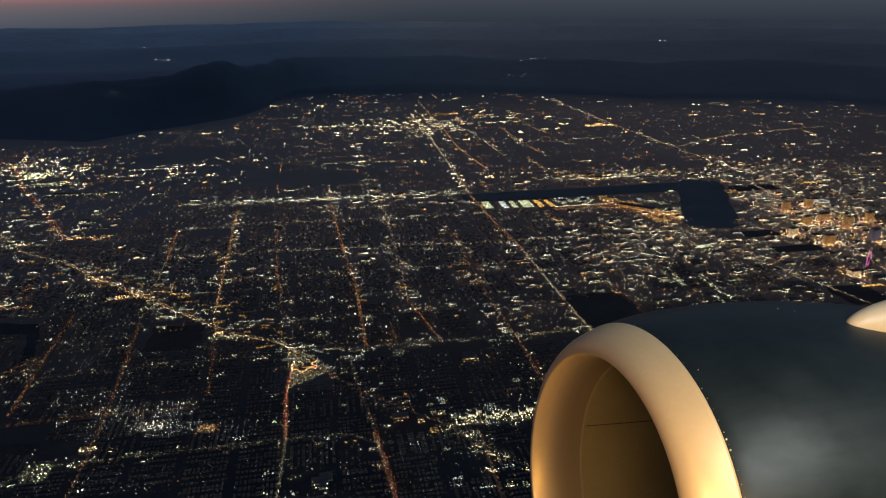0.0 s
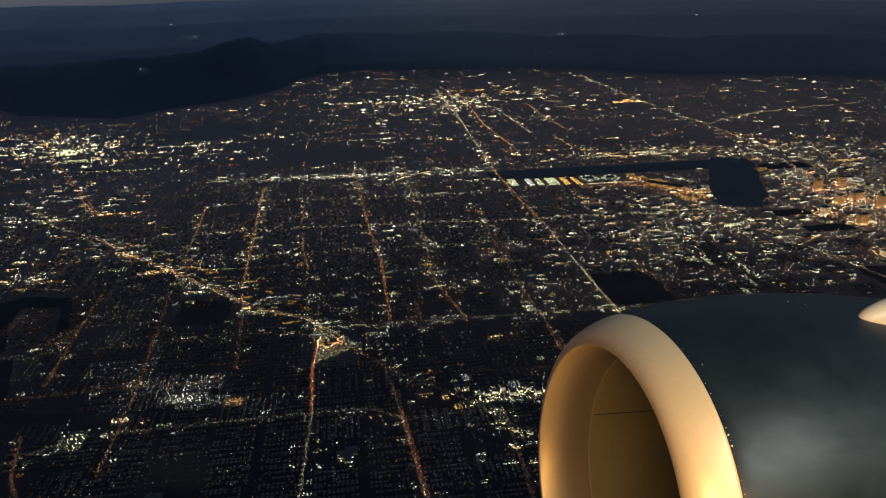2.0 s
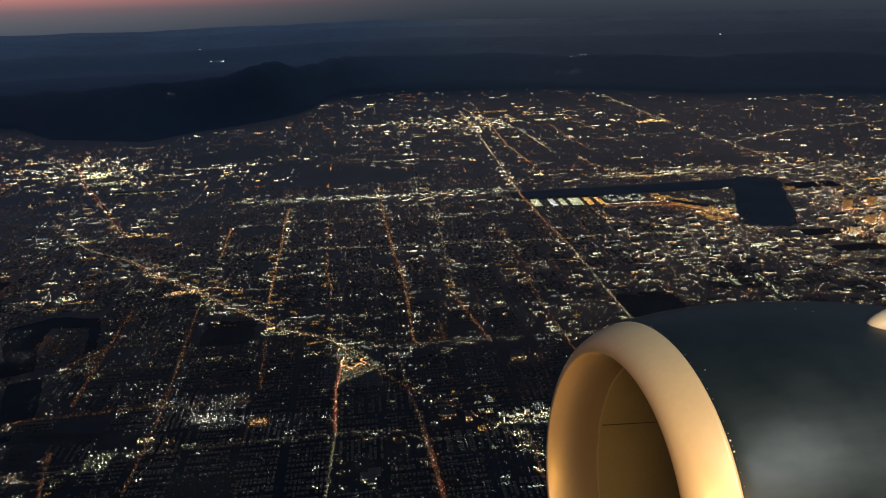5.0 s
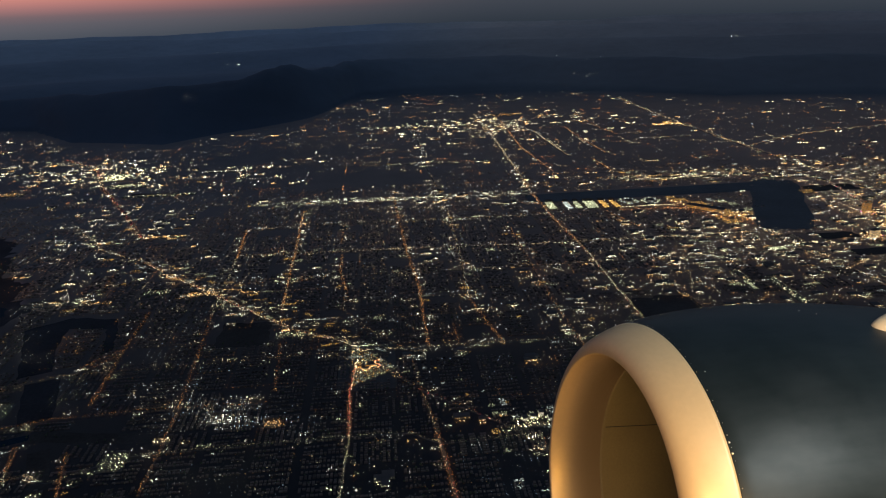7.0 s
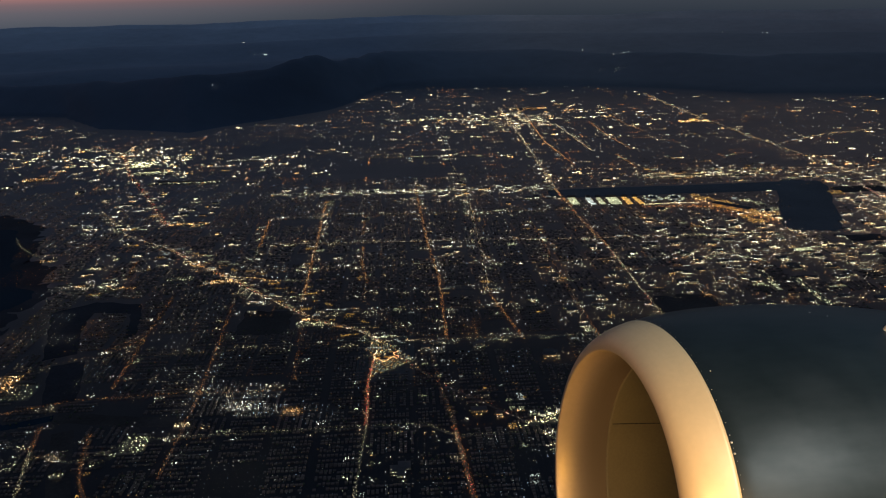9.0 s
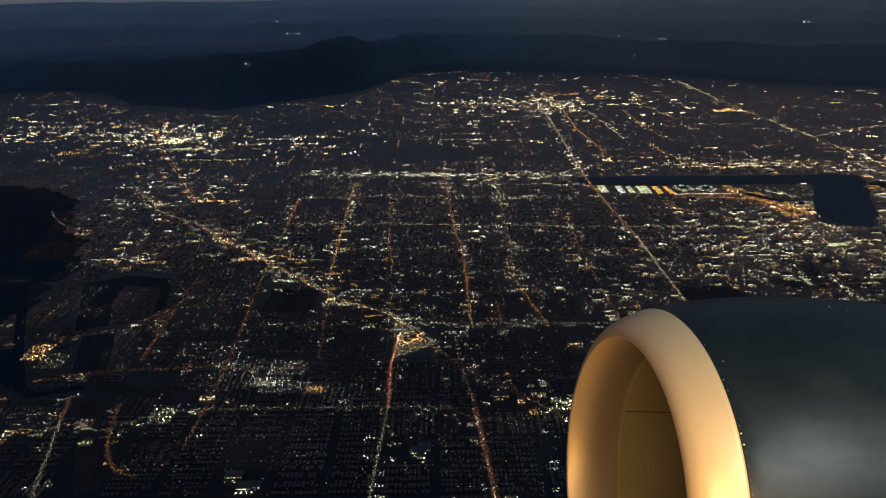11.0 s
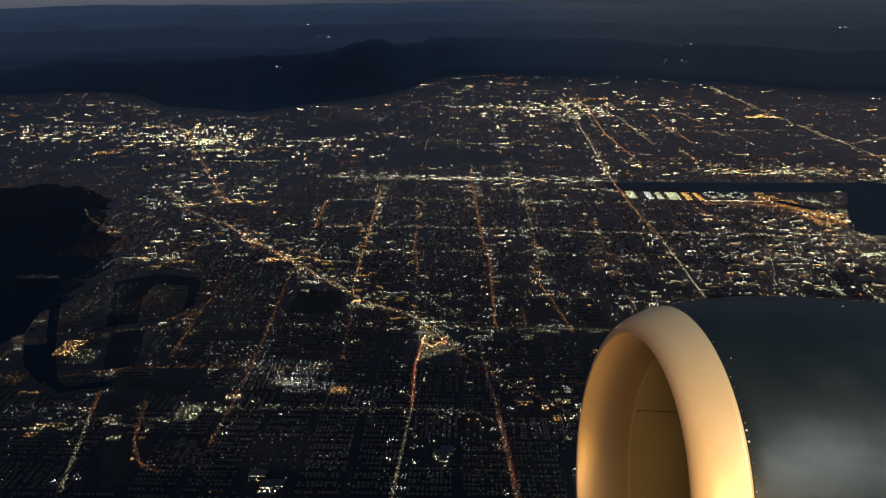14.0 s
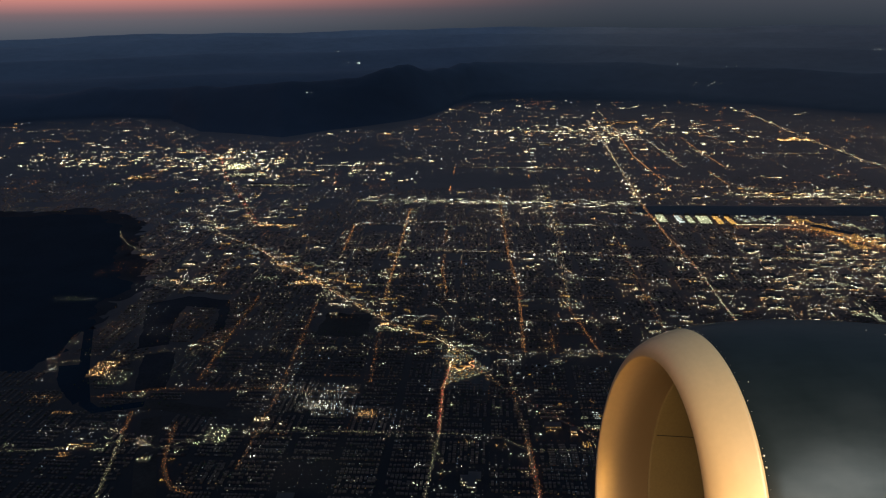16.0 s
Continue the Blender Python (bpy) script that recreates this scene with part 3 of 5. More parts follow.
shore_land([(-1.483, 2.163), (-1.377, 2.207), (-1.323, 2.083), (-1.27, 1.94), (-1.36, 1.902), (-1.419, 2.03)], "field", M["bare"], "unlit bare field beside the shore estate", 0.078, 0.006)
channel([(-2.021, 2.644), (-1.813, 2.325), (-1.676, 2.103), (-1.577, 1.951), (-1.481, 1.818), (-1.422, 1.785), (-1.352, 1.814), (-1.288, 1.843)], 0.035, "canal", M["water"], "dark curving canal between lake and estates", 0.030)
channel([(-1.285, 1.836), (-1.217, 1.843), (-1.122, 1.831), (-0.989, 1.823), (-0.863, 1.827)], 0.055, "wash", M["turf"], "dark dry wash between lit streets", 0.036)
channel([(-1.218, 1.77), (-1.161, 1.655), (-1.11, 1.55), (-1.058, 1.458), (-1.01, 1.375)], 0.06, "wash", M["turf"], "dark dry wash beside a street", 0.042)
open_land(1.25, 4.45, 0.78, 0.10, "airfield", M["airfield"], "unlit runway strip of the airport")
open_land(1.95, 4.13, 0.15, 0.56, "airfield", M["airfield"], "unlit cross runway of the airport", z=0.06, turn=-0.46)
open_land(2.03, 3.24, 0.13, 0.045, "field", M["turf"], "unlit open ground beside hotel lots")
open_land(1.97, 3.49, 0.10, 0.05, "field", M["turf"], "unlit open ground beside the airport")
open_land(2.40, 4.43, 0.16, 0.07, "field", M["turf"], "unlit open ground behind the airport")
open_land(1.97, 2.65, 0.10, 0.10, "golf_course", M["turf"], "unlit golf course among lit streets")
DARK.append((-0.55, 5.05, 0.45, 0.22, 0.0))
DARK.append((2.25, 5.35, 0.10, 0.30, 0.0))
open_land(2.20, 2.55, 0.16, 0.07, "golf_course", M["turf"], "unlit golf course beside hotel towers")
DARK.append((-1.75, 5.9, 0.3, 0.25, 0.0))
DARK.append((-2.9, 4.65, 0.12, 0.12, 0.0))


def in_outline(x, y, points):
    inside = False
    for (x0, y0), (x1, y1) in zip(points, points[1:] + points[:1]):
        if (y0 > y) != (y1 > y) and x < x0 + (x1 - x0) * (y - y0) / (y1 - y0):
            inside = not inside
    return inside


def is_dark(x, y, grow=1.0):
    if x < -1.2 and y < 4 and any(in_outline(x, y, p) for p in POLY):
        return True
    for cx, cy, rx, ry, turn in DARK:
        a, b = to_grid(x - cx, y - cy)
        if turn:
            a, b = a * math.cos(turn) + b * math.sin(turn), b * math.cos(turn) - a * math.sin(turn)
        if abs(a / rx) ** 7 + abs(b / ry) ** 7 < grow:
            return True
    return False


def in_town(x, y):
    r, az = math.hypot(x, y), math.degrees(math.atan2(x, y))
    return y > 0.9 and abs(az) < 50 and r < float(town_edge(az)) * (1 + 0.04 * noise.noise(Vector((az * 0.35, 0, 0))))


HOUSES, FAR_HOUSES, SHEDS, TREES = [], [], [], []
HOME = [("warm", 0.34), ("white", 0.34), ("cool", 0.12), ("amber", 0.14), ("green", 0.06)]
SHOP = [("white", 0.36), ("warm", 0.28), ("green", 0.26), ("amber", 0.10)]
# brightness of the districts: (x, y, spread along, spread across, weight)
BUSY = [(-0.35, 4.52, 1.0, 0.13, 2.6), (-2.1, 5.35, 0.9, 0.55, 1.7), (-2.9, 5.7, 0.7, 0.4, 1.0), (-1.95, 3.85, 0.35, 0.3, 1.5), (2.35, 3.6, 0.6, 0.9, 3.0),
        (1.45, 3.35, 0.6, 0.6, 2.4), (1.0, 2.9, 0.6, 0.5, 1.3), (-1.7, 3.3, 0.4, 0.4, 1.3), (-1.7, 2.9, 0.3, 0.12, 1.6), (-2.1, 4.3, 0.5, 0.4, 0.9), (0.2, 3.4, 0.9, 0.06, 1.2), (1.6, 4.85, 0.9, 0.12, 2.4), (0.35, 7.0, 0.6, 0.5, 1.6), (1.1, 7.6, 0.8, 0.5, 0.9), (-1.0, 2.82, 0.35, 0.1, 1.2),
        (-0.25, 7.4, 0.5, 0.4, 0.9), (-3.9, 5.6, 0.8, 0.4, 1.3), (2.7, 4.9, 0.5, 0.3, 1.5), (3.2, 4.5, 0.8, 0.8, 1.2), (0.42, 1.9, 0.12, 0.1, 1.4), (-0.95, 3.08, 0.2, 0.2, 1.0), (0.45, 2.75, 0.5, 0.35, 1.1), (-0.5, 2.55, 0.35, 0.12, 1.3)]


def busy(x, y):
    v = 0.0
    for cx, cy, sx, sy, w in BUSY:
        v += w * math.exp(-((x - cx) / sx) ** 2 - ((y - cy) / sy) ** 2)
    return v


def home_block(a, b, w, d):
    """A block of homes: rows of houses along lanes, a lamp here and there."""
    along = rng.random() < 0.7
    gap = rng.uniform(0.026, 0.036)
    n = max(2, int((d if along else w) / gap))
    near = b < 5.2
    built = 0.85 * min(1.0, max(0.0, (5.3 - b) / 1.8))
    tone = pick([("HOME", 0.75), ("white", 0.12), ("warm", 0.07), ("sodium", 0.06)])
    share = rng.uniform(0.12, 0.50) * (1.0 if b < 4.7 else 0.09 if a > 1.4 else 0.17) * (1.0 if b > 2.3 else 0.45 if a < -0.7 else 0.9)
    for i in range(n):
        q = (i + 0.5) / n
        length = w if along else d
        k = 0.006
        while k < length:
            aa, bb = (a + k, b + q * d) if along else (a + q * w, b + k)
            x, y = grid_to_plan(aa, bb)
            if rng.random() < share and not is_dark(x, y):
                lamp_at("home", ("cool" if b < 2.3 and rng.random() < 0.4 else pick(HOME)) if tone == "HOME" else tone, x + rng.normal(0, 0.003), y + rng.normal(0, 0.003), rng.uniform(0.12, 0.30) * (0.85 if b < 2 else 1 if b < 3 else 1.25 if b < 4.7 else 2.6), rng.uniform(0.4, 0.9))
            if near and k < length - 0.008:
                for s in (-0.36, 0.36):
                    if rng.random() < built:
                        o = gap * s
                        hx, hy = grid_to_plan(*((aa, bb + o) if along else (aa + o, bb)))
                        if not is_dark(hx, hy):
                            (FAR_HOUSES if rng.random() < (b - 2.6) / 1.3 else HOUSES).append((hx * UNIT, hy * UNIT, rng.uniform(1.3, 1.9), rng.uniform(1.0, 1.4), rng.uniform(0.4, 0.75), TURN + (0 if rng.random() < 0.6 else math.pi / 2)))
                        if rng.random() < 0.25:
                            TREES.append(((hx + rng.normal(0, 0.006)) * UNIT, (hy + rng.normal(0, 0.006)) * UNIT, rng.uniform(0.35, 0.8)))
            k += 0.0115 if near else 0.02


def shop_block(a, b, w, d, level):
    """Stores, sheds and their lit yards."""
    for _ in range(rng.integers(1, 4)):
        sw, sd = rng.uniform(0.15, 0.4) * w, rng.uniform(0.15, 0.35) * d
        aa, bb = a + rng.uniform(0.1, 0.9) * (w - sw), b + rng.uniform(0.1, 0.9) * (d - sd)
        x, y = grid_to_plan(aa + sw / 2, bb + sd / 2)
        if is_dark(x, y):
            continue
        tall = rng.uniform(0.8, 1.6)
        SHEDS.append((x * UNIT, y * UNIT, sw * UNIT, sd * UNIT, tall, TURN))
        mix = SHOP if rng.random() < 0.75 else [("amber", 0.7), ("warm", 0.3)]
        n = int(rng.integers(10, 24) * (0.7 if b < 4.7 else 0.35))
        for i in range(n):
            fx = aa + sw * (i + 0.5) / n
            lamp_at("shop", pick(mix), *grid_to_plan(fx, bb - 0.003), rng.uniform(0.15, 0.32) * (1 if b < 3 else 1.25 if b < 4.7 else 2.5), tall * 0.8)
            if rng.random() < 0.6:
                lamp_at("yard", pick(mix), *grid_to_plan(fx, bb - 0.012 - 0.012 * rng.random()), rng.uniform(0.18, 0.36) * (1 if b < 3 else 1.25 if b < 4.7 else 2.5))
    for _ in range(int(rng.uniform(10, 26) * min(level, 2.5) * (0.7 if b < 4.7 else 0.3))):
        x, y = grid_to_plan(a + rng.random() * w, b + rng.random() * d)
        if not is_dark(x, y):
            lamp_at("yard", pick(SHOP), x, y, rng.uniform(0.15, 0.34) * (1 if b < 3 else 1.25 if b < 4.7 else 2.5))


CW, CD = 0.14, 0.12
for ib in range(int(8.6 / CD)):
    for ia in range(-46, 46):
        a, b = ia * CW, 1.2 + ib * CD
        x, y = grid_to_plan(a + CW / 2, b + CD / 2)
        if not in_town(x, y) or is_dark(x, y, 0.5):
            continue
        level = busy(x, y)
        u = rng.random()
        if u < 0.07 and level < 1:
            continue
        if u < 0.10 + 0.30 * min(level, 2.6):
            shop_block(a + 0.008, b + 0.008, CW - 0.016, CD - 0.016, level + 0.4)
        else:
            home_block(a + 0.006, b + 0.006, CW - 0.012, CD - 0.012)
        # lanes between the blocks, thinly lit
        if rng.random() < (0.10 if b > 4.7 and a > 1.4 else 0.2 if b > 4.7 else 0.65 if b > 2.3 else 0.25):
            kind = pick([("sodium", 0.4), ("amber", 0.2), ("warm", 0.4)])
            for k in range(7):
                lamp_at("lane", kind, *grid_to_plan(a + CW * k / 7, b), rng.uniform(0.16, 0.26) * (1 if b < 3 else 1.25 if b < 4.7 else 2.5))
        if rng.random() < (0.08 if b > 4.7 else 0.4 if b > 2.3 else 0.12):
            kind = pick([("sodium", 0.7), ("warm", 0.2), ("white", 0.1)])
            for k in range(6):
                lamp_at("lane", kind, *grid_to_plan(a, b + CD * k / 6), rng.uniform(0.16, 0.26) * (1 if b < 3 else 1.25 if b < 4.7 else 2.5))

# porch and garden lights, one by one, all over the town
for _ in range(26000):
    x, y = rng.uniform(-4.2, 4.6), 1.5 + 6.4 * rng.random() ** 1.25
    if abs(x) > 0.66 * y + 0.2 or not in_town(x, y) or is_dark(x, y):
        continue
    lamp_at("porch", pick([("warm", 0.3), ("amber", 0.2), ("white", 0.2), ("sodium", 0.12), ("cool", 0.18)]), x, y, rng.uniform(0.10, 0.15) * (0.8 if y < 2.4 else 1.1 if y < 4 else 1.7 if y < 5.5 else 2.2), 0.6)

# shops strung along the main streets
for x0, y0, x1, y1 in ROADS:
    d = math.hypot(x1 - x0, y1 - y0)
    for _ in range(int(d * (16 if y0 < 4.6 else 8))):
        t, s = rng.random(), (-1, 1)[int(rng.integers(2))]
        o = rng.uniform(0.016, 0.035) * s
        x, y = x0 + (x1 - x0) * t - (y1 - y0) / d * o, y0 + (y1 - y0) * t + (x1 - x0) / d * o
        if is_dark(x, y) or not in_town(x, y):
            continue
        kind = pick(SHOP)
        for _ in range(int(rng.integers(5, 16) * (0.8 if y < 4.7 else 0.4))):
            lamp_at("shop", kind if rng.random() < 0.7 else pick(SHOP), x + rng.normal(0, 0.010), y + rng.normal(0, 0.006), rng.uniform(0.14, 0.30) * (1 if y < 3 else 1.25 if y < 4.7 else 2.4))


def lit_lot(x, y, w, d, kind, turn=TURN):
    """A small yard's lamplit paving, put in as close-set glowing beads; w and d in units."""
    ca, sa, step = math.cos(turn), math.sin(turn), 0.0065 if y < 3.2 else 0.010
    for i in range(max(2, int(w / step))):
        for j in range(max(2, int(d / step))):
            p, q = (i + rng.uniform(0.1, 0.9)) * step - w / 2, (j + rng.uniform(0.1, 0.9)) * step - d / 2
            px, py = x + p * ca - q * sa, y + p * sa + q * ca
            if rng.random() < 0.8 and not is_dark(px, py):
                lamp_at("flood", kind, px, py, rng.uniform(0.35, 0.75) * (0.75 if y < 3.2 else 1.15 if y < 4.6 else 1.3), 0.7)


# lit yards along the streets of shops, and in the busy quarters
LOT_TONE = [("green", 0.45), ("white", 0.25), ("gold", 0.30)]
for x0, y0, x1, y1 in ROADS:
    d = math.hypot(x1 - x0, y1 - y0)
    for _ in range(rng.poisson(d * (2.2 if y0 > 2.2 else 1.2))):
        t, o = rng.random(), rng.uniform(0.016, 0.034) * (-1, 1)[int(rng.integers(2))]
        x, y = x0 + (x1 - x0) * t - (y1 - y0) / d * o, y0 + (y1 - y0) * t + (x1 - x0) / d * o
        if in_town(x, y):
            lit_lot(x, y, rng.uniform(0.015, 0.05), rng.uniform(0.010, 0.022) * (1 if y < 3.2 else 1.6), pick(LOT_TONE))
for cx, cy, sx, sy, w in BUSY:
    for _ in range(int(9 * w * (sx * sy) ** 0.5)):
        x, y = cx + 0.6 * sx * rng.normal(), cy + 0.6 * sy * rng.normal()
        if in_town(x, y):
            lit_lot(x, y, rng.uniform(0.02, 0.08) * (1 if y < 4.6 else 0.7), rng.uniform(0.012, 0.03) * (1 if y < 3.2 else 1.6), pick(LOT_TONE))
# lots on both sides of the slanting boulevard
for k in range(46):
    q = k / 45
    x, y = -1.55 + 1.25 * q, 3.36 - 1.05 * q + 0.06 * math.sin(3.1 * q)
    o = rng.uniform(0.02, 0.075) * (-1, 1)[k % 2]
    lit_lot(x + 0.64 * o, y + 0.77 * o, rng.uniform(0.02, 0.06), rng.uniform(0.01, 0.024), pick([("gold", 0.45), ("green", 0.35), ("white", 0.2)]), TURN if k % 3 else -0.7)


def estate(x, y, w, d, lanes, per, kind, size=0.2, across=False):
    """A new estate: straight lanes with evenly set small lamps."""
    for i in range(lanes):
        for k in range(per):
            if rng.random() < 0.72:
                p, q = w * ((i + 0.5) / lanes - 0.5), d * ((k + rng.uniform(0.2, 0.8)) / per - 0.5)
                if across:
                    p, q = w * ((k + rng.uniform(0.2, 0.8)) / per - 0.5), d * ((i + 0.5) / lanes - 0.5)
                v = EA * p + NO * q
                lamp_at("home", pick(kind), x + v.x, y + v.y, size * rng.uniform(0.7, 1.3), 0.8)


PAIR = [("white", 0.6), ("cool", 0.25), ("warm", 0.15)]
estate(-1.10, 2.48, 0.20, 0.36, 9, 26, PAIR, 0.18)
estate(-0.72, 1.93, 0.14, 0.10, 7, 22, PAIR, 0.26, True)
estate(-0.86, 1.90, 0.20, 0.12, 8, 20, PAIR, 0.18, True)
estate(-0.98, 2.10, 0.22, 0.12, 8, 16, PAIR, 0.24, True)
estate(-0.56, 1.88, 0.07, 0.06, 5, 12, [("amber", 1)], 0.18, True)
estate(-0.46, 1.87, 0.14, 0.09, 8, 14, [("cool", 0.7), ("white", 0.3)], 0.15)
estate(-1.80, 2.80, 0.24, 0.10, 7, 10, PAIR, 0.22)
estate(-0.70, 1.58, 0.50, 0.22, 12, 30, PAIR, 0.15, True)
estate(0.12, 1.60, 0.22, 0.30, 12, 26, [("cool", 0.8), ("white", 0.2)], 0.14)
estate(-1.46, 2.46, 0.13, 0.17, 9, 18, [("amber", 0.6), ("sodium", 0.4)], 0.15, True)
estate(-1.55, 2.36, 0.10, 0.10, 6, 12, PAIR, 0.13, True)
estate(-1.72, 2.33, 0.10, 0.22, 6, 16, [("amber", 0.6), ("warm", 0.4)], 0.14)
estate(-1.66, 2.47, 0.12, 0.26, 7, 22, PAIR, 0.15)
estate(-2.09, 2.62, 0.22, 0.04, 3, 12, [("green", 0.6), ("white", 0.4)], 0.26, True)
estate(-1.30, 2.10, 0.09, 0.24, 7, 24, [("green", 0.5), ("cool", 0.5)], 0.13)
estate(-1.62, 1.82, 0.10, 0.05, 5, 14, [("amber", 1)], 0.15, True)
estate(-1.51, 1.752, 0.07, 0.012, 2, 14, [("amber", 1)], 0.30, True)
estate(-1.42, 1.66, 0.20, 0.09, 7, 16, PAIR, 0.18, True)
estate(-1.31, 1.69, 0.10, 0.06, 6, 12, PAIR, 0.16, True)
estate(-1.36, 1.548, 0.035, 0.025, 4, 8, [("amber", 1)], 0.26, True)
estate(-1.17, 1.645, 0.045, 0.05, 6, 7, [("white", 0.5), ("warm", 0.5)], 0.28)
estate(-2.04, 3.0, 0.30, 0.22, 9, 20, [("sodium", 0.6), ("amber", 0.4)], 0.16, True)
estate(-0.77, 1.996, 0.30, 0.10, 8, 34, PAIR, 0.24, True)
estate(-0.657, 1.885, 0.16, 0.06, 6, 22, PAIR, 0.26, True)
estate(-0.17, 1.62, 0.16, 0.26, 9, 18, PAIR, 0.15)


def scatter(x, y, sx, sy, n, mix, size=0.3, use="yard"):
    """Lamps strewn over a busy quarter in short rows."""
    done = 0
    while done < n:
        a, b = rng.normal(0, sx), rng.normal(0, sy)
        kind, row = pick(mix), int(rng.integers(2, 7))
        for k in range(row):
            v = EA * (a + k * 0.007) + NO * (b + rng.normal(0, 0.001))
            if not is_dark(x + v.x, y + v.y):
                lamp_at(use, kind, x + v.x, y + v.y, size * rng.uniform(0.6, 1.3))
        done += row


BRIGHT = [("white", 0.4), ("green", 0.35), ("warm", 0.25)]
GOLD = [("amber", 0.45), ("warm", 0.35), ("gold", 0.2)]
scatter(-0.75, 4.46, 0.30, 0.05, 260, BRIGHT, 0.42)
scatter(0.05, 4.46, 0.30, 0.05, 300, BRIGHT, 0.42)
scatter(-0.45, 5.15, 0.02, 0.20, 60, BRIGHT, 0.5)
scatter(-2.30, 5.25, 0.34, 0.24, 260, [("green", 0.5), ("warm", 0.3), ("amber", 0.3)], 0.42)
scatter(-1.85, 5.75, 0.35, 0.08, 130, BRIGHT, 0.6)
scatter(-2.9, 5.55, 0.25, 0.12, 110, BRIGHT, 0.6)
scatter(-3.6, 5.5, 0.4, 0.25, 160, BRIGHT, 0.6)
scatter(-2.0, 3.75, 0.12, 0.12, 110, BRIGHT, 0.42)
scatter(1.6, 4.85, 0.55, 0.06, 300, BRIGHT + GOLD, 0.5)
scatter(2.35, 3.45, 0.22, 0.40, 300, GOLD, 0.42, "sign")
scatter(2.45, 4.3, 0.3, 0.25, 220, BRIGHT + GOLD, 0.5)
scatter(1.55, 3.2, 0.30, 0.30, 320, BRIGHT + GOLD, 0.36)
scatter(1.15, 3.6, 0.30, 0.25, 260, BRIGHT + GOLD, 0.36)
scatter(0.95, 3.15, 0.35, 0.30, 240, BRIGHT + GOLD, 0.34)
scatter(1.9, 4.95, 0.6, 0.12, 220, BRIGHT + GOLD, 0.5)
scatter(1.35, 2.75, 0.35, 0.25, 260, BRIGHT + GOLD, 0.3)
scatter(2.7, 4.3, 0.3, 0.3, 200, BRIGHT + GOLD, 0.5)
scatter(0.35, 7.2, 0.25, 0.30, 160, BRIGHT + GOLD, 0.8)
scatter(0.75, 7.8, 0.35, 0.12, 90, GOLD, 0.8)
scatter(-0.35, 7.3, 0.30, 0.08, 80, BRIGHT, 0.8)
scatter(-1.10, 2.95, 0.07, 0.035, 90, GOLD, 0.42, "sign")
scatter(-1.30, 3.12, 0.06, 0.03, 50, GOLD, 0.40, "sign")
scatter(-0.82, 2.74, 0.08, 0.03, 60, BRIGHT, 0.32)
scatter(-0.62, 2.58, 0.08, 0.03, 60, BRIGHT + [("red", 0.1)], 0.30)
scatter(-0.36, 2.38, 0.05, 0.03, 60, BRIGHT, 0.28)
scatter(-1.70, 2.84, 0.22, 0.05, 90, BRIGHT + [("amber", 0.2)], 0.30)


def far_lights(x, y, n, spread, kind, size=1.6):
    for _ in range(n):
        px, py = x + rng.normal(0, spread), y + rng.normal(0, spread * 0.5)
        lamp_at("outlying", kind, px, py, size * rng.uniform(0.6, 1.2), relief(px, py) * UNIT + 2.0)


far_lights(-4.80, 15.4, 3, 0.04, "white")
far_lights(-4.13, 14.4, 8, 0.12, "white", 1.5)
far_lights(5.99, 15.7, 7, 0.13, "white", 2.0)
far_lights(5.2, 15.9, 3, 0.2, "white")
far_lights(6.7, 20.4, 6, 0.3, "white", 1.5)
far_lights(9.1, 21.5, 8, 0.4, "warm", 1.4)
far_lights(7.8, 21.5, 5, 0.3, "warm", 1.4)
far_lights(2.3, 14.5, 3, 0.1, "white", 1.2)
far_lights(2.0, 10.6, 12, 0.12, "white", 0.9)
far_lights(2.35, 11.4, 5, 0.15, "white", 0.9)
far_lights(-0.55, 9.8, 8, 0.1, "amber", 0.9)
far_lights(-2.75, 7.6, 4, 0.06, "white", 0.8)


# ---- landmarks ----
def car_park(x, y, w, d, kind, nx, ny, size=0.5, label="car park lit by rows of lamps", use="yard", inside=None):
    """A paved yard with its rows of lamp heads or lamplit-paving beads; w and d in units."""
    bm = bmesh.new()
    vs = []
    for s, t in ((-1, -1), (1, -1), (1, 1), (-1, 1)):
        p = EA * (s * w / 2) + NO * (t * d / 2)
        vs.append(bm.verts.new(((x + p.x) * UNIT, (y + p.y) * UNIT, 0.17)))
    bm.faces.new(vs)
    for i in range(nx):
        for j in range(ny):
            p = EA * (w * ((i + 0.5) / nx - 0.5)) + NO * (d * ((j + 0.5) / ny - 0.5))
            if rng.random() < 0.8 and (inside is None or inside(x + p.x, y + p.y)):
                lamp_at(use, pick(kind), x + p.x + rng.normal(0, 0.0014), y + p.y + rng.normal(0, 0.0014), size * rng.uniform(0.5, 1.2))
    return tagged(part("car_park", bm, M["paving"]), label, "car park", kind="structure")


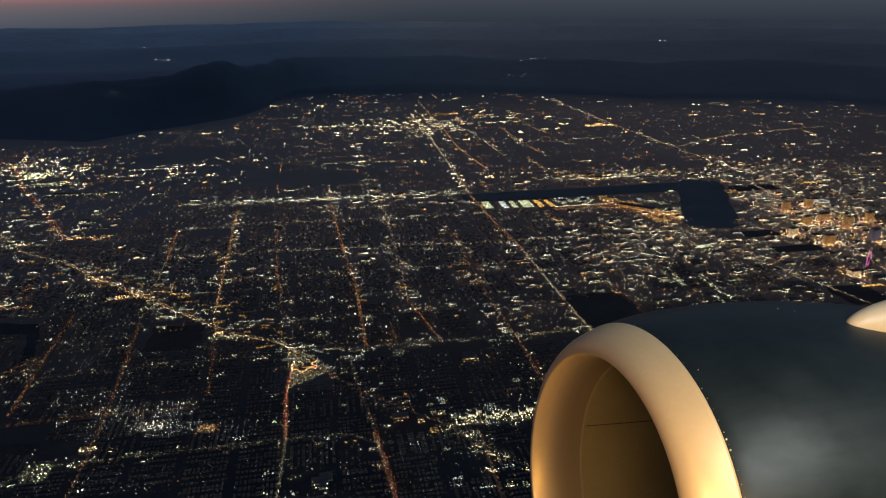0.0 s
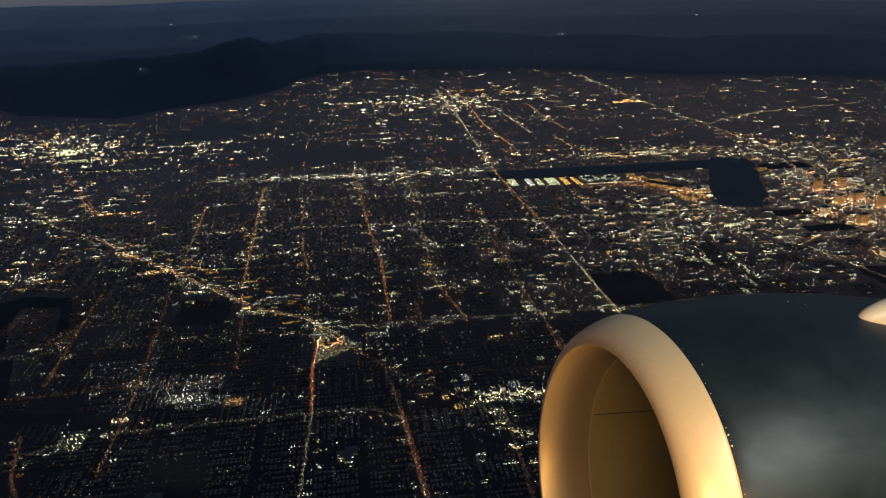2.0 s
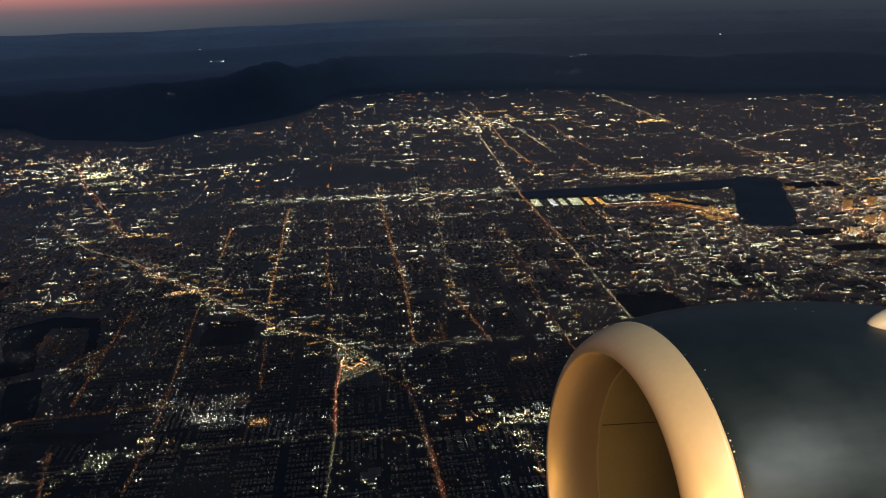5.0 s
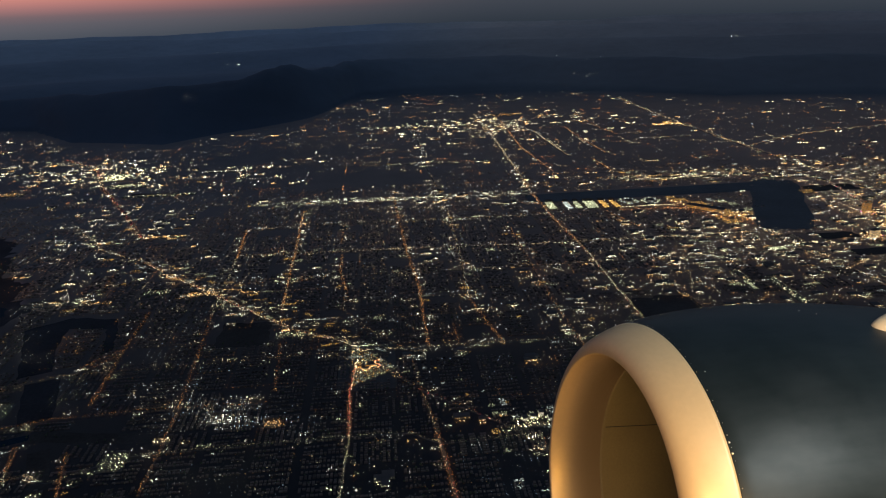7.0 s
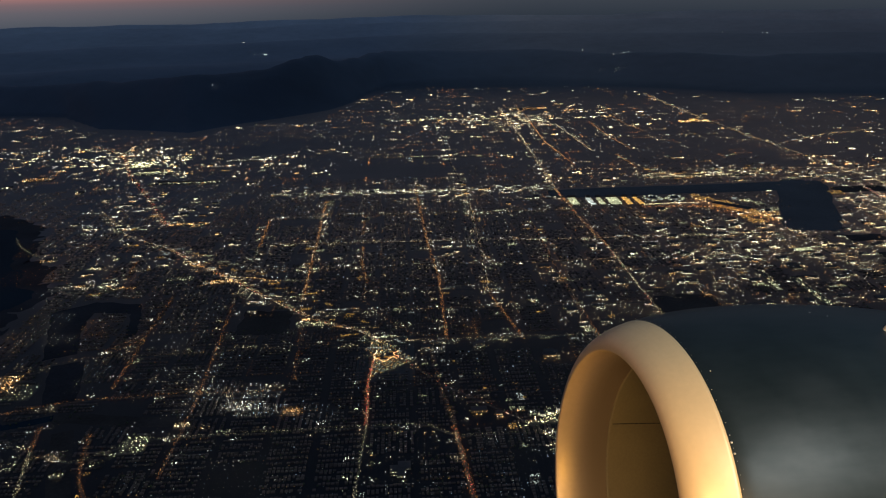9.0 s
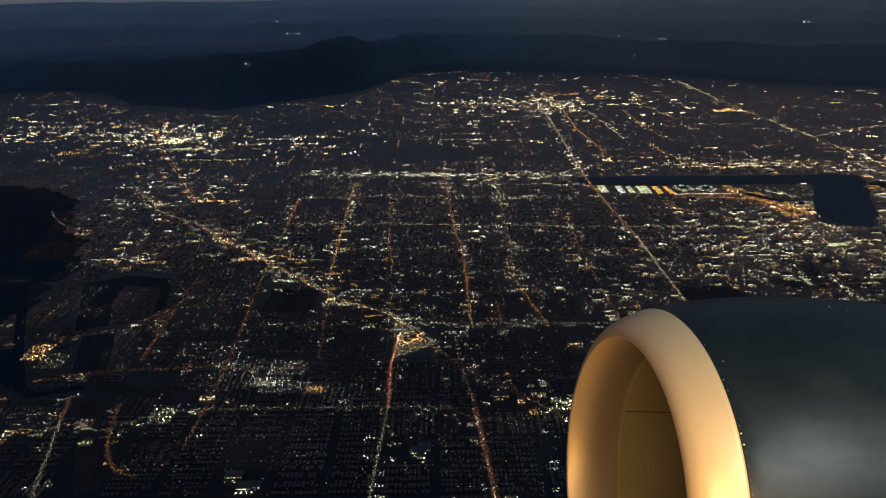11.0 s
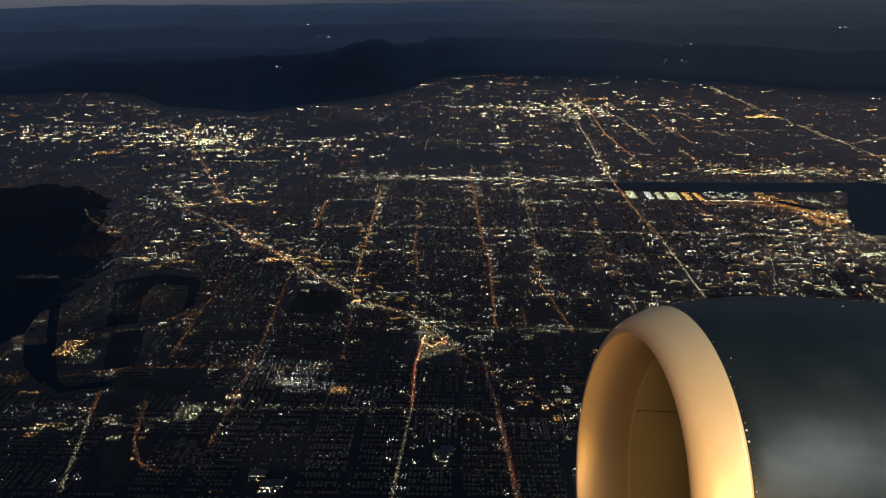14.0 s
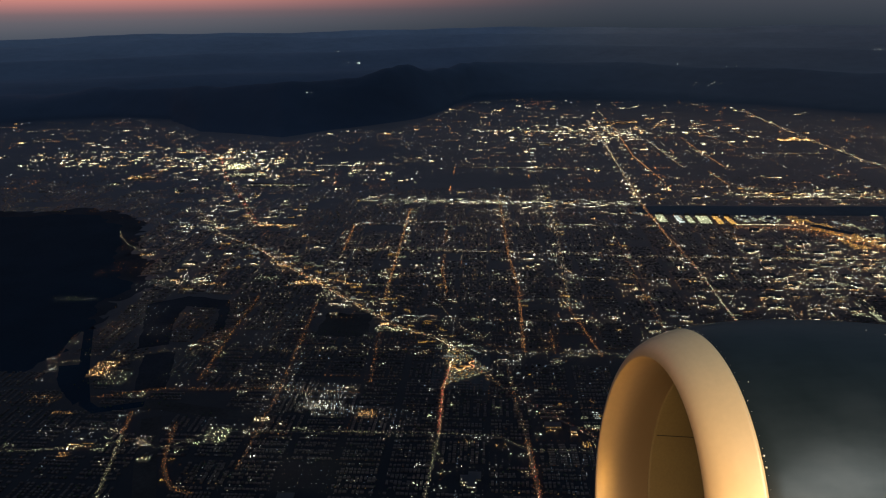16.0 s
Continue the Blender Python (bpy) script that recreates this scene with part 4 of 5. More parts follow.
def lit_block(name, label, category, x, y, w, d, h, wall="stucco", window="warm", rows=0, cols=0, turn=0.0, crown=None, group=""):
    """A building with a bevelled body, a roof parapet, and bands of lit windows; w, d, h in metres."""
    root = new(name)
    root.matrix_world = Matrix.Translation((x * UNIT, y * UNIT, 0.05)) @ Matrix.Rotation(TURN + turn, 4, "Z")
    tagged(root, label, category, group)
    wall_part = part("wall", box_bm(w, d, h, min(w, d, h) * 0.03), M[wall], root)
    bm = box_bm(w * 1.02, d * 1.02, 0.18, 0.03, h - 0.05)
    roof_part = part("roof", bm, M["flatroof"], root)
    part("plant_room", box_bm(w * 0.3, d * 0.4, 0.5, 0.04, h + 0.1), M["flatroof"], roof_part)
    if rows:
        for face, (fw, off, rot) in enumerate(((w, d, 0), (d, w, math.pi / 2), (d, w, -math.pi / 2))):
            verts, faces = [], []
            n = max(2, int(cols * fw / max(w, d)))
            for r in range(rows):
                for c in range(n):
                    if rng.random() < 0.35:
                        continue
                    cx, cz = fw * 0.94 * ((c + 0.5) / n - 0.5), h * (0.08 + 0.84 * (r + 0.5) / rows)
                    ww, wh = fw / n * 0.36, h / rows * 0.3
                    i = len(verts)
                    for sx, sz in ((-1, -1), (1, -1), (1, 1), (-1, 1)):
                        v = Matrix.Rotation(rot, 3, "Z") @ Vector((cx + sx * ww, -off / 2 - 0.012, cz + sz * wh))
                        verts.append(v)
                    faces.append((i, i + 1, i + 2, i + 3))
            mesh_object("glazing", verts, faces, PANE[window], wall_part, "panes lit from inside")["kind"] = "stuff"
    if crown:
        part("crown_light", box_bm(w * 0.98, d * 0.06, 0.35, 0.02, h + 0.05), PANE[crown], roof_part, "glowing roof sign band")
    return root


# the casino resort and its lot at the boulevard's bend
LOT = [("warm", 0.5), ("green", 0.5)]
LOT_EDGE = [(-0.384, 2.404), (-0.201, 2.202), (-0.347, 2.084)]
cx, cy = sum(p[0] for p in LOT_EDGE) / 3, sum(p[1] for p in LOT_EDGE) / 3
car_park(cx, cy, 0.20, 0.33, [("white", 0.2), ("green", 0.45), ("gold", 0.35)], 32, 36, 0.44, "lit three-cornered car park round a casino resort", "flood", inside=lambda px, py: in_outline(px, py, LOT_EDGE))
lit_block("casino_resort", "low dark-roofed casino resort outlined with amber lights", "casino", -0.322, 2.215, 7.5, 4.4, 1.6, crown="gold")
lit_block("casino_resort", "dark-roofed casino wing outlined with amber lights", "casino", -0.296, 2.236, 6.0, 4.2, 1.9, rows=2, cols=16, window="gold")
for k in range(70):
    q = k / 70
    px, py = (-0.348 + 0.072 * q, 2.192 + 0.012 * math.sin(9 * q) + 0.03 * max(0, q - 0.4))
    lamp_at("sign", "amber", px, py, 0.34, 1.9)
    if k % 2:
        lamp_at("sign", "amber" if k % 3 else "red", -0.275 + 0.01 * math.sin(q * 7), 2.20 + 0.06 * q, 0.34, 2.1)
        lamp_at("sign", "warm", -0.350 + 0.004 * math.sin(q * 9), 2.19 + 0.075 * q, 0.36, 1.8)

# hospital and stores near the flight line
for k in range(9):
    x, y = 0.20 + 0.026 * k, 1.87 + 0.012 * (k % 3)
    lit_block("medical_building", "pale flat-roofed clinic building among bright white lamps", "building", x, y, rng.uniform(2.5, 3.6), rng.uniform(2.5, 4.0), rng.uniform(1.4, 3.4), rows=4, cols=10, window="white", group="clinic buildings")
    for _ in range(26):
        lamp_at("yard", pick(LOT), x + rng.normal(0, 0.012), y - 0.012 + rng.normal(0, 0.014), rng.uniform(0.2, 0.42))
car_park(0.22, 1.835, 0.12, 0.022, LOT, 16, 3, 0.36)
car_park(0.36, 1.845, 0.09, 0.022, LOT, 12, 3, 0.36)
car_park(0.54, 1.545, 0.09, 0.085, [("white", 0.6), ("warm", 0.4)], 11, 7, 0.30)
for x, y in ((0.205, 1.775), (0.23, 1.72), (0.26, 1.68), (0.30, 1.665), (0.35, 1.60), (0.37, 1.595), (0.25, 1.605), (0.29, 1.54)):
    lit_block("store", "flat-roofed roadside store with a lit front", "store", x, y, 3.2, 1.8, 0.9, rows=1, cols=12, window="warm", turn=-0.7 if y > 1.59 else 0, group="roadside stores")
    for _ in range(14):
        lamp_at("yard", pick(SHOP), x + rng.normal(0, 0.012), y + rng.normal(0, 0.008), rng.uniform(0.18, 0.36))

# lit yards through the town
for x, y, w, d, kind, nx, ny, size in (
        (-2.55, 5.32, 0.17, 0.22, "green", 15, 14, 0.95), (-1.60, 3.795, 0.22, 0.035, "amber", 26, 3, 0.6), (-3.11, 4.88, 0.22, 0.10, "amber", 16, 4, 0.75),
        (-2.35, 5.05, 0.3, 0.12, "green", 20, 5, 0.62), (-2.0, 4.75, 0.5, 0.05, "green", 26, 3, 0.6), (-1.75, 5.45, 0.35, 0.04, "white", 24, 3, 0.7),
        (-1.56, 2.035, 0.075, 0.11, "amber", 12, 12, 0.40), (-1.475, 1.985, 0.09, 0.10, "green", 7, 7, 0.32), (-0.62, 2.49, 0.14, 0.035, "green", 20, 4, 0.34),
        (-0.66, 2.535, 0.03, 0.02, "amber", 7, 4, 0.5), (-0.72, 1.91, 0.10, 0.05, "white", 14, 7, 0.30), (-0.56, 1.88, 0.05, 0.035, "amber", 10, 5, 0.28),
        (-1.12, 1.56, 0.035, 0.02, "green", 5, 4, 0.3), (-0.97, 1.70, 0.07, 0.08, "green", 10, 8, 0.32), (-0.87, 1.80, 0.05, 0.03, "warm", 8, 5, 0.4),
        (2.10, 6.95, 0.28, 0.10, "amber", 22, 5, 1.0), (2.12, 7.02, 0.07, 0.08, "gold", 8, 7, 1.9), (0.62, 7.9, 0.36, 0.12, "amber", 18, 3, 0.9), (1.55, 4.80, 0.7, 0.05, "warm", 40, 3, 0.6),
        (2.28, 4.75, 0.24, 0.05, "white", 16, 3, 0.7), (-1.12, 2.93, 0.16, 0.05, "amber", 16, 5, 0.55), (-0.90, 2.70, 0.10, 0.03, "white", 14, 3, 0.36),
        (1.40, 2.80, 0.04, 0.30, "green", 4, 24, 0.42), (1.28, 2.95, 0.03, 0.2, "green", 3, 14, 0.4), (1.75, 3.38, 0.13, 0.03, "warm", 14, 4, 0.55), (-0.13, 2.28, 0.05, 0.05, "white", 6, 5, 0.34),
        (-1.33, 2.97, 0.12, 0.05, "green", 9, 4, 0.42), (-1.55, 2.86, 0.12, 0.03, "amber", 11, 3, 0.42), (-1.78, 2.86, 0.2, 0.05, "white", 12, 4, 0.36)):
    car_park(x, y, w, d, [(kind, 0.8), ("warm", 0.2)], nx, ny, size)
    for k in range(4):
        SHEDS.append(((x + rng.uniform(-0.4, 0.4) * w) * UNIT, (y + d / 2 + 0.012) * UNIT, w * UNIT * 0.2, 1.8, rng.uniform(0.8, 1.5), TURN))

# the airport: hangars, satellites, terminal yards
for k, (x, c, w) in enumerate(((0.60, "green", 0.05), (0.70, "white", 0.03), (0.76, "green", 0.03), (0.84, "green", 0.07), (0.92, "gold", 0.035), (0.985, "gold", 0.03))):
    h = lit_block("hangar", "wide hangar with a bright lit apron", "hangar", x, 4.295, w * UNIT * 0.9, 4.0, 2.4, wall="flatroof", group="airport hangars")
    car_park(x, 4.19, w * 0.95, 0.15, [(c, 1)], int(w * 150), 17, 1.3, "bright lit apron before a hangar", "flood")
for x in (1.08, 1.21):
    root = new("airport_satellite")
    root.matrix_world = Matrix.Translation((x * UNIT, 4.24 * UNIT, 0.1))
    tagged(root, "round airport satellite hall ringed by bright aprons", "airport hall", "airport satellites")
    bm = bmesh.new()
    bmesh.ops.create_cone(bm, cap_ends=True, segments=24, radius1=5, radius2=4.6, depth=2.2, matrix=Matrix.Translation((0, 0, 1.1)))
    part("hall", bm, M["stucco"], root)
    bm = bmesh.new()
    bmesh.ops.create_cone(bm, cap_ends=True, segments=24, radius1=4.8, radius2=2.0, depth=0.7, matrix=Matrix.Translation((0, 0, 2.6)))
    part("roof", bm, M["flatroof"], root)
    for k in range(60):
        a, q = rng.uniform(0, 6.283), 0.06 * math.sqrt(rng.random())
        lamp_at("flood", "white" if k % 2 else "green", x + q * math.cos(a), 4.24 + q * 1.2 * math.sin(a), rng.uniform(0.6, 1.5))
for k in range(170):
    q = k / 170
    lamp_at("apron", "warm", 1.0 + 0.33 * q, 4.105 + 0.03 * math.sin(q * 2) + rng.normal(0, 0.004), 0.36)
    lamp_at("apron", "sodium", 0.98 + 0.42 * q, 4.06 + rng.normal(0, 0.012), 0.3)
    x, y = 1.32 + 0.36 * q, 4.22 - 0.42 * q + rng.normal(0, 0.03)
    lamp_at("apron", pick([("amber", 0.6), ("warm", 0.4)]), x, y, rng.uniform(0.3, 0.7))
    lamp_at("apron", "sodium", x - 0.05 + rng.normal(0, 0.03), y - 0.06 + rng.normal(0, 0.03), rng.uniform(0.3, 0.55))
lit_block("airport_terminal", "long airport terminal with amber-lit aprons", "airport hall", 1.48, 4.03, 40, 9, 3.5, rows=2, cols=40, window="gold", turn=-0.8)

# lit stands round the terminal piers, and lots where the main streets cross
for x, y, w, d, kind in (
        (1.382, 4.239, 0.1, 0.078, "gold"), (1.469, 4.142, 0.09, 0.104, "gold"), (1.513, 4.028, 0.08, 0.13, "gold"), (1.565, 3.931, 0.08, 0.13, "gold"), (1.628, 3.848, 0.07, 0.13, "gold"), (1.534, 3.78, 0.09, 0.078, "gold"), (1.501, 3.858, 0.05, 0.078, "gold"), (1.697, 3.92, 0.04, 0.078, "gold"), (1.627, 4.19, 0.05, 0.078, "green"), (1.669, 4.124, 0.05, 0.078, "green"), (1.713, 3.999, 0.05, 0.052, "green"), (1.563, 4.222, 0.04, 0.052, "white"), (1.351, 4.307, 0.05, 0.052, "gold"),
        (0.13, 1.905, 0.05, 0.025, "green"), (0.142, 1.971, 0.02, 0.05, "white"), (0.191, 1.866, 0.06, 0.012, "green"), (0.293, 1.915, 0.035, 0.05, "white"), (0.299, 1.86, 0.04, 0.012, "green"), (0.288, 1.824, 0.05, 0.008, "white"), (0.11, 1.808, 0.03, 0.028, "gold"), (0.139, 1.712, 0.022, 0.02, "green"), (0.173, 1.69, 0.015, 0.015, "white"), (0.216, 1.69, 0.02, 0.014, "green"), (0.298, 1.621, 0.04, 0.016, "white"), (0.151, 1.469, 0.03, 0.012, "green"), (0.157, 1.575, 0.03, 0.004, "white"), (0.154, 1.547, 0.03, 0.004, "white"), (0.224, 1.535, 0.03, 0.012, "white"), (-0.164, 1.974, 0.03, 0.012, "green"), (0.329, 1.539, 0.02, 0.03, "green"),
        (-0.161, 2.279, 0.014, 0.008, "white"), (-0.128, 2.171, 0.019, 0.008, "green"), (-0.073, 2.193, 0.024, 0.008, "gold"), (-0.045, 2.092, 0.016, 0.008, "white"), (0.009, 2.113, 0.021, 0.008, "green"), (0.033, 2.017, 0.014, 0.008, "gold"), (0.086, 2.037, 0.019, 0.008, "white"), (0.107, 1.947, 0.024, 0.008, "green"), (0.159, 1.966, 0.016, 0.008, "gold"), (0.176, 1.881, 0.021, 0.008, "white"), (0.227, 1.899, 0.014, 0.008, "green"),
        (0.432, 2.444, 0.045, 0.03, "green"), (0.472, 2.395, 0.03, 0.02, "green"), (0.375, 2.371, 0.05, 0.012, "white"), (0.262, 2.376, 0.05, 0.012, "green"), (0.171, 2.408, 0.03, 0.015, "white"), (0.398, 2.958, 0.03, 0.02, "gold"), (0.535, 2.565, 0.03, 0.02, "gold"), (0.106, 2.845, 0.03, 0.02, "white"), (0.253, 2.605, 0.03, 0.015, "gold")):
    lit_lot(x, y, w, d, kind)

# two pale concrete runways and one along the airport's far side
for x0, y0, x1, y1 in ((1.995, 4.43, 1.70, 3.64), (2.085, 4.46, 1.76, 3.64), (0.6, 4.44, 1.95, 4.53)):
    d = Vector((x1 - x0, y1 - y0, 0)).normalized() * 0.008
    verts = [((x + s * d.y) * UNIT, (y - s * d.x) * UNIT, 0.16) for x, y, s in ((x0, y0, 1), (x0, y0, -1), (x1, y1, -1), (x1, y1, 1))]
    tagged(mesh_object("runway", verts, [(0, 1, 2, 3)], M["concrete"]), "pale concrete runway on the dark airfield", "runway", kind="structure")

# floodlit lots round the boulevard
for x, y, w, d, kind, nx, ny, size in (
        (2.35, 3.69, 0.05, 0.05, "gold", 7, 7, 1.0), (2.43, 3.69, 0.06, 0.05, "green", 8, 7, 1.0), (2.86, 4.51, 0.14, 0.05, "gold", 22, 4, 0.9), (1.58, 3.31, 0.08, 0.035, "green", 14, 5, 1.0),
        (2.08, 2.73, 0.10, 0.018, "gold", 20, 4, 0.8), (2.56, 3.70, 0.06, 0.03, "gold", 9, 5, 0.9), (2.20, 3.26, 0.05, 0.04, "gold", 7, 5, 0.9), (2.09, 3.41, 0.05, 0.02, "white", 8, 4, 0.8),
        (2.21, 4.34, 0.09, 0.07, "gold", 10, 5, 0.7), (1.27, 2.86, 0.02, 0.10, "green", 4, 16, 0.55), (1.30, 2.52, 0.02, 0.08, "green", 4, 14, 0.5), (1.36, 2.62, 0.02, 0.09, "green", 3, 12, 0.5)):
    car_park(x, y, w, d, [(kind, 1)], nx, ny, size, "floodlit lot among hotels and stores", "flood")


def stadium(x, y, rx, ry):
    """An oval bowl with a bright ring of lights on its rim."""
    root = new("stadium")
    root.matrix_world = Matrix.Translation((x * UNIT, y * UNIT, 0.1))
    tagged(root, "pale oval stadium with a bright ring of lights", "stadium")
    for name, rows, mat, label in (("bowl", ((1.0, 0.0), (1.06, 2.2), (1.0, 3.0), (0.62, 0.6)), M["stucco"], ""), ("rim_light", ((1.0, 3.02), (1.02, 3.3), (0.94, 3.4), (0.93, 3.05)), FLOOD["white"], "glowing white rim")):
        bm = bmesh.new()
        n = 40
        rings = [[bm.verts.new((k * rx * math.cos(6.2832 * i / n), k * ry * math.sin(6.2832 * i / n), h)) for i in range(n)] for k, h in rows]
        for a, b in zip(rings, rings[1:]):
            for i in range(n):
                bm.faces.new((a[i], a[(i + 1) % n], b[(i + 1) % n], b[i]))
        part(name, bm, mat, root, label, True)


stadium(2.62, 4.01, 8.0, 8.0)

# hotel towers along the bright boulevard
for x, y, w, d, h, win, turn in (
        (2.31, 3.86, 9, 4, 12, "gold", 0.2), (2.49, 3.93, 8, 4, 11, "gold", -0.2), (2.58, 4.02, 9, 6, 6, "white", 0), (2.42, 3.66, 12, 5, 9, "gold", 0.1), (2.30, 3.62, 8, 5, 9, "gold", 0.3),
        (2.47, 3.52, 9, 4, 13, "gold", -0.3), (2.22, 3.28, 10, 5, 10, "gold", 0.0), (2.48, 3.31, 12, 5, 12, "cool", 0.3), (2.50, 3.07, 9, 4, 15, "gold", 0.1), (2.30, 2.72, 8, 5, 16, "gold", 0.2),
        (2.36, 2.84, 8, 4, 15, "gold", -0.2), (2.12, 3.44, 10, 5, 8, "warm", 0.4), (2.66, 3.62, 9, 4, 11, "gold", 0.1), (2.75, 3.3, 9, 4, 13, "gold", 0.2), (2.08, 2.86, 9, 6, 5, "warm", 0.1), (2.4, 2.5, 8, 5, 15, "gold", 0.15)):
    lit_block("hotel_tower", "hotel tower with %s lit windows on a bright boulevard" % {"gold": "golden", "cool": "bluish", "warm": "warm", "white": "white"}[win], "hotel", x, y, w, d, h, "stucco", win, int(h * 1.6), int(w * 2.2), turn, win if h > 11 else None, "boulevard hotel towers")
    for _ in range(110):
        lamp_at("sign", pick([("amber", 0.5), ("gold", 0.15), ("warm", 0.2), ("white", 0.1), ("pink", 0.07)]), x + rng.normal(0, 0.035), y + rng.normal(0, 0.04), rng.uniform(0.35, 0.8), rng.uniform(0.8, 3))


def ferris_wheel(x, y, radius):
    """A tall observation wheel with a glowing pink rim, standing on two legs."""
    root = new("ferris_wheel")
    root.matrix_world = Matrix.Translation((x * UNIT, y * UNIT, 0.1)) @ Matrix.Rotation(0.75, 4, "Z")
    tagged(root, "tall observation wheel with a glowing pink rim", "ferris wheel")
    c = Vector((0, 0, radius + 0.8))
    bm = bmesh.new()
    n, m = 48, 6
    for i in range(n):
        a = i / n * 2 * math.pi
        for j in range(m):
            b = j / m * 2 * math.pi
            r = radius + 0.42 * math.cos(b)
            bm.verts.new(c + Vector((r * math.cos(a), 0.42 * math.sin(b), r * math.sin(a))))
    bm.verts.ensure_lookup_table()
    for i in range(n):
        for j in range(m):
            i2, j2 = (i + 1) % n, (j + 1) % m
            bm.faces.new([bm.verts[k] for k in (i * m + j, i2 * m + j, i2 * m + j2, i * m + j2)])
    rim = part("rim", bm, LIGHT["pink"], root, "glowing pink tube rim", True)
    bm = bmesh.new()
    bmesh.ops.create_cone(bm, cap_ends=True, segments=12, radius1=0.7, radius2=0.7, depth=1.6, matrix=Matrix.Translation(c) @ Matrix.Rotation(math.pi / 2, 4, "X"))
    part("hub", bm, M["dark"], root)
    for k in range(16):
        bm = bmesh.new()
        a = k / 16 * 2 * math.pi
        bmesh.ops.create_cone(bm, cap_ends=True, segments=5, radius1=0.05, radius2=0.05, depth=radius, matrix=Matrix.Translation(c) @ Matrix.Rotation(a, 4, "Y") @ Matrix.Translation((0, 0, radius / 2)))
        part("spoke", bm, M["dark"], rim)
    for s in (-1, 1):
        for q in (-1, 1):
            bm = bmesh.new()
            top, foot = c + Vector((0, 0.8 * q, 0)), Vector((s * radius * 0.55, 2.2 * q, 0))
            v = top - foot
            bmesh.ops.create_cone(bm, cap_ends=True, segments=8, radius1=0.3, radius2=0.22, depth=v.length, matrix=Matrix.Translation((top + foot) / 2) @ v.to_track_quat("Z", "Y").to_matrix().to_4x4())
            part("leg", bm, M["dark"], root)


ferris_wheel(2.22, 2.97, 6.2)


# ---- joined houses, sheds, trees ----
def joined_boxes(name, items, mat, label, category, hip):
    verts, faces = [], []
    for x, y, w, d, h, turn in items:
        c, s, i = math.cos(turn), math.sin(turn), len(verts)
        for z in (0.0, h):
            for px, py in ((-w / 2, -d / 2), (w / 2, -d / 2), (w / 2, d / 2), (-w / 2, d / 2)):
                verts.append((x + px * c - py * s, y + px * s + py * c, z + 0.02))
        faces += [(i, i + 1, i + 5, i + 4), (i + 1, i + 2, i + 6, i + 5), (i + 2, i + 3, i + 7, i + 6), (i + 3, i, i + 4, i + 7)]
        if hip:
            for px in (-w * 0.22, w * 0.22):
                verts.append((x + px * c, y + px * s, h * 1.5))
            faces += [(i + 4, i + 5, i + 9, i + 8), (i + 6, i + 7, i + 8, i + 9), (i + 5, i + 6, i + 9), (i + 7, i + 4, i + 8)]
        else:
            faces.append((i + 4, i + 5, i + 6, i + 7))
    return tagged(mesh_object(name, verts, faces, mat), label, category, kind="stuff")


def unit_mesh(name, verts, faces, mat):
    me = bpy.data.meshes.new(name)
    me.from_pydata(verts, [], faces)
    me.materials.append(mat)
    return me


BASE = [(-0.5, -0.5), (0.5, -0.5), (0.5, 0.5), (-0.5, 0.5)]
WALL_FACES = [(0, 1, 5, 4), (1, 2, 6, 5), (2, 3, 7, 6), (3, 0, 4, 7)]
house_walls = unit_mesh("wall", [(x, y, z) for z in (0.0, 1.0) for x, y in BASE], WALL_FACES, M["roof"])
hip_roof = unit_mesh("roof", [(x * 1.06, y * 1.06, 1.0) for x, y in BASE] + [(-0.22, 0, 1.5), (0.22, 0, 1.5)], [(0, 1, 5, 4), (2, 3, 4, 5), (1, 2, 5), (3, 0, 4), (3, 2, 1, 0)], M["roof"])
store_walls = unit_mesh("wall", [(x, y, z) for z in (0.0, 1.0) for x, y in BASE], WALL_FACES, M["flatroof"])
flat_roof = unit_mesh("roof", [(x * k, y * k, z) for k, z in ((1.02, 0.98), (1.02, 1.08), (0.95, 1.08), (0.95, 1.01)) for x, y in BASE],
                      [(4 * a + k, 4 * a + (k + 1) % 4, 4 * a + 4 + (k + 1) % 4, 4 * a + 4 + k) for a in range(3) for k in range(4)] + [(12, 13, 14, 15)], M["flatroof"])


def single_building(item, name, walls, roof, label, category, group):
    """One house or store of its own: walls and roof, sized to its lot."""
    x, y, w, d, h, turn = item
    ob = new(name)
    ob.matrix_world = Matrix.Translation((x, y, 0.02)) @ Matrix.Rotation(turn, 4, "Z") @ Matrix.Diagonal((w, d, h, 1))
    new("wall", walls).parent = ob
    new("roof", roof).parent = ob
    tagged(ob, label, category, group)


# the houses of one nearby quarter and the stores of the near town stand singly, the rest is joined
OWN_HOUSES = [h for h in HOUSES if -0.62 < h[0] / UNIT < -0.10 and 1.36 < h[1] / UNIT < 1.62][:300]
OWN_STORES = [h for h in SHEDS if h[1] / UNIT < 2.9][:300]
for item in OWN_HOUSES:
    single_building(item, "house", house_walls, hip_roof, "small dark hip-roofed house in a row", "house", "houses of the near quarter")
for item in OWN_STORES:
    single_building(item, "store", store_walls, flat_roof, "flat-roofed dark store or warehouse beside lit yards", "store", "stores of the near town")
own = set(OWN_HOUSES) | set(OWN_STORES)
HOUSES, SHEDS = [h for h in HOUSES if h not in own], [h for h in SHEDS if h not in own]
joined_boxes("houses", HOUSES, M["roof"], "rows of small dark-roofed houses", "houses", True)
joined_boxes("houses", FAR_HOUSES, M["far_roof"], "rows of small houses farther off, roofs lightened for haze and glow", "houses", True)
joined_boxes("sheds", SHEDS, M["flatroof"], "flat-roofed stores and warehouses", "stores", False)


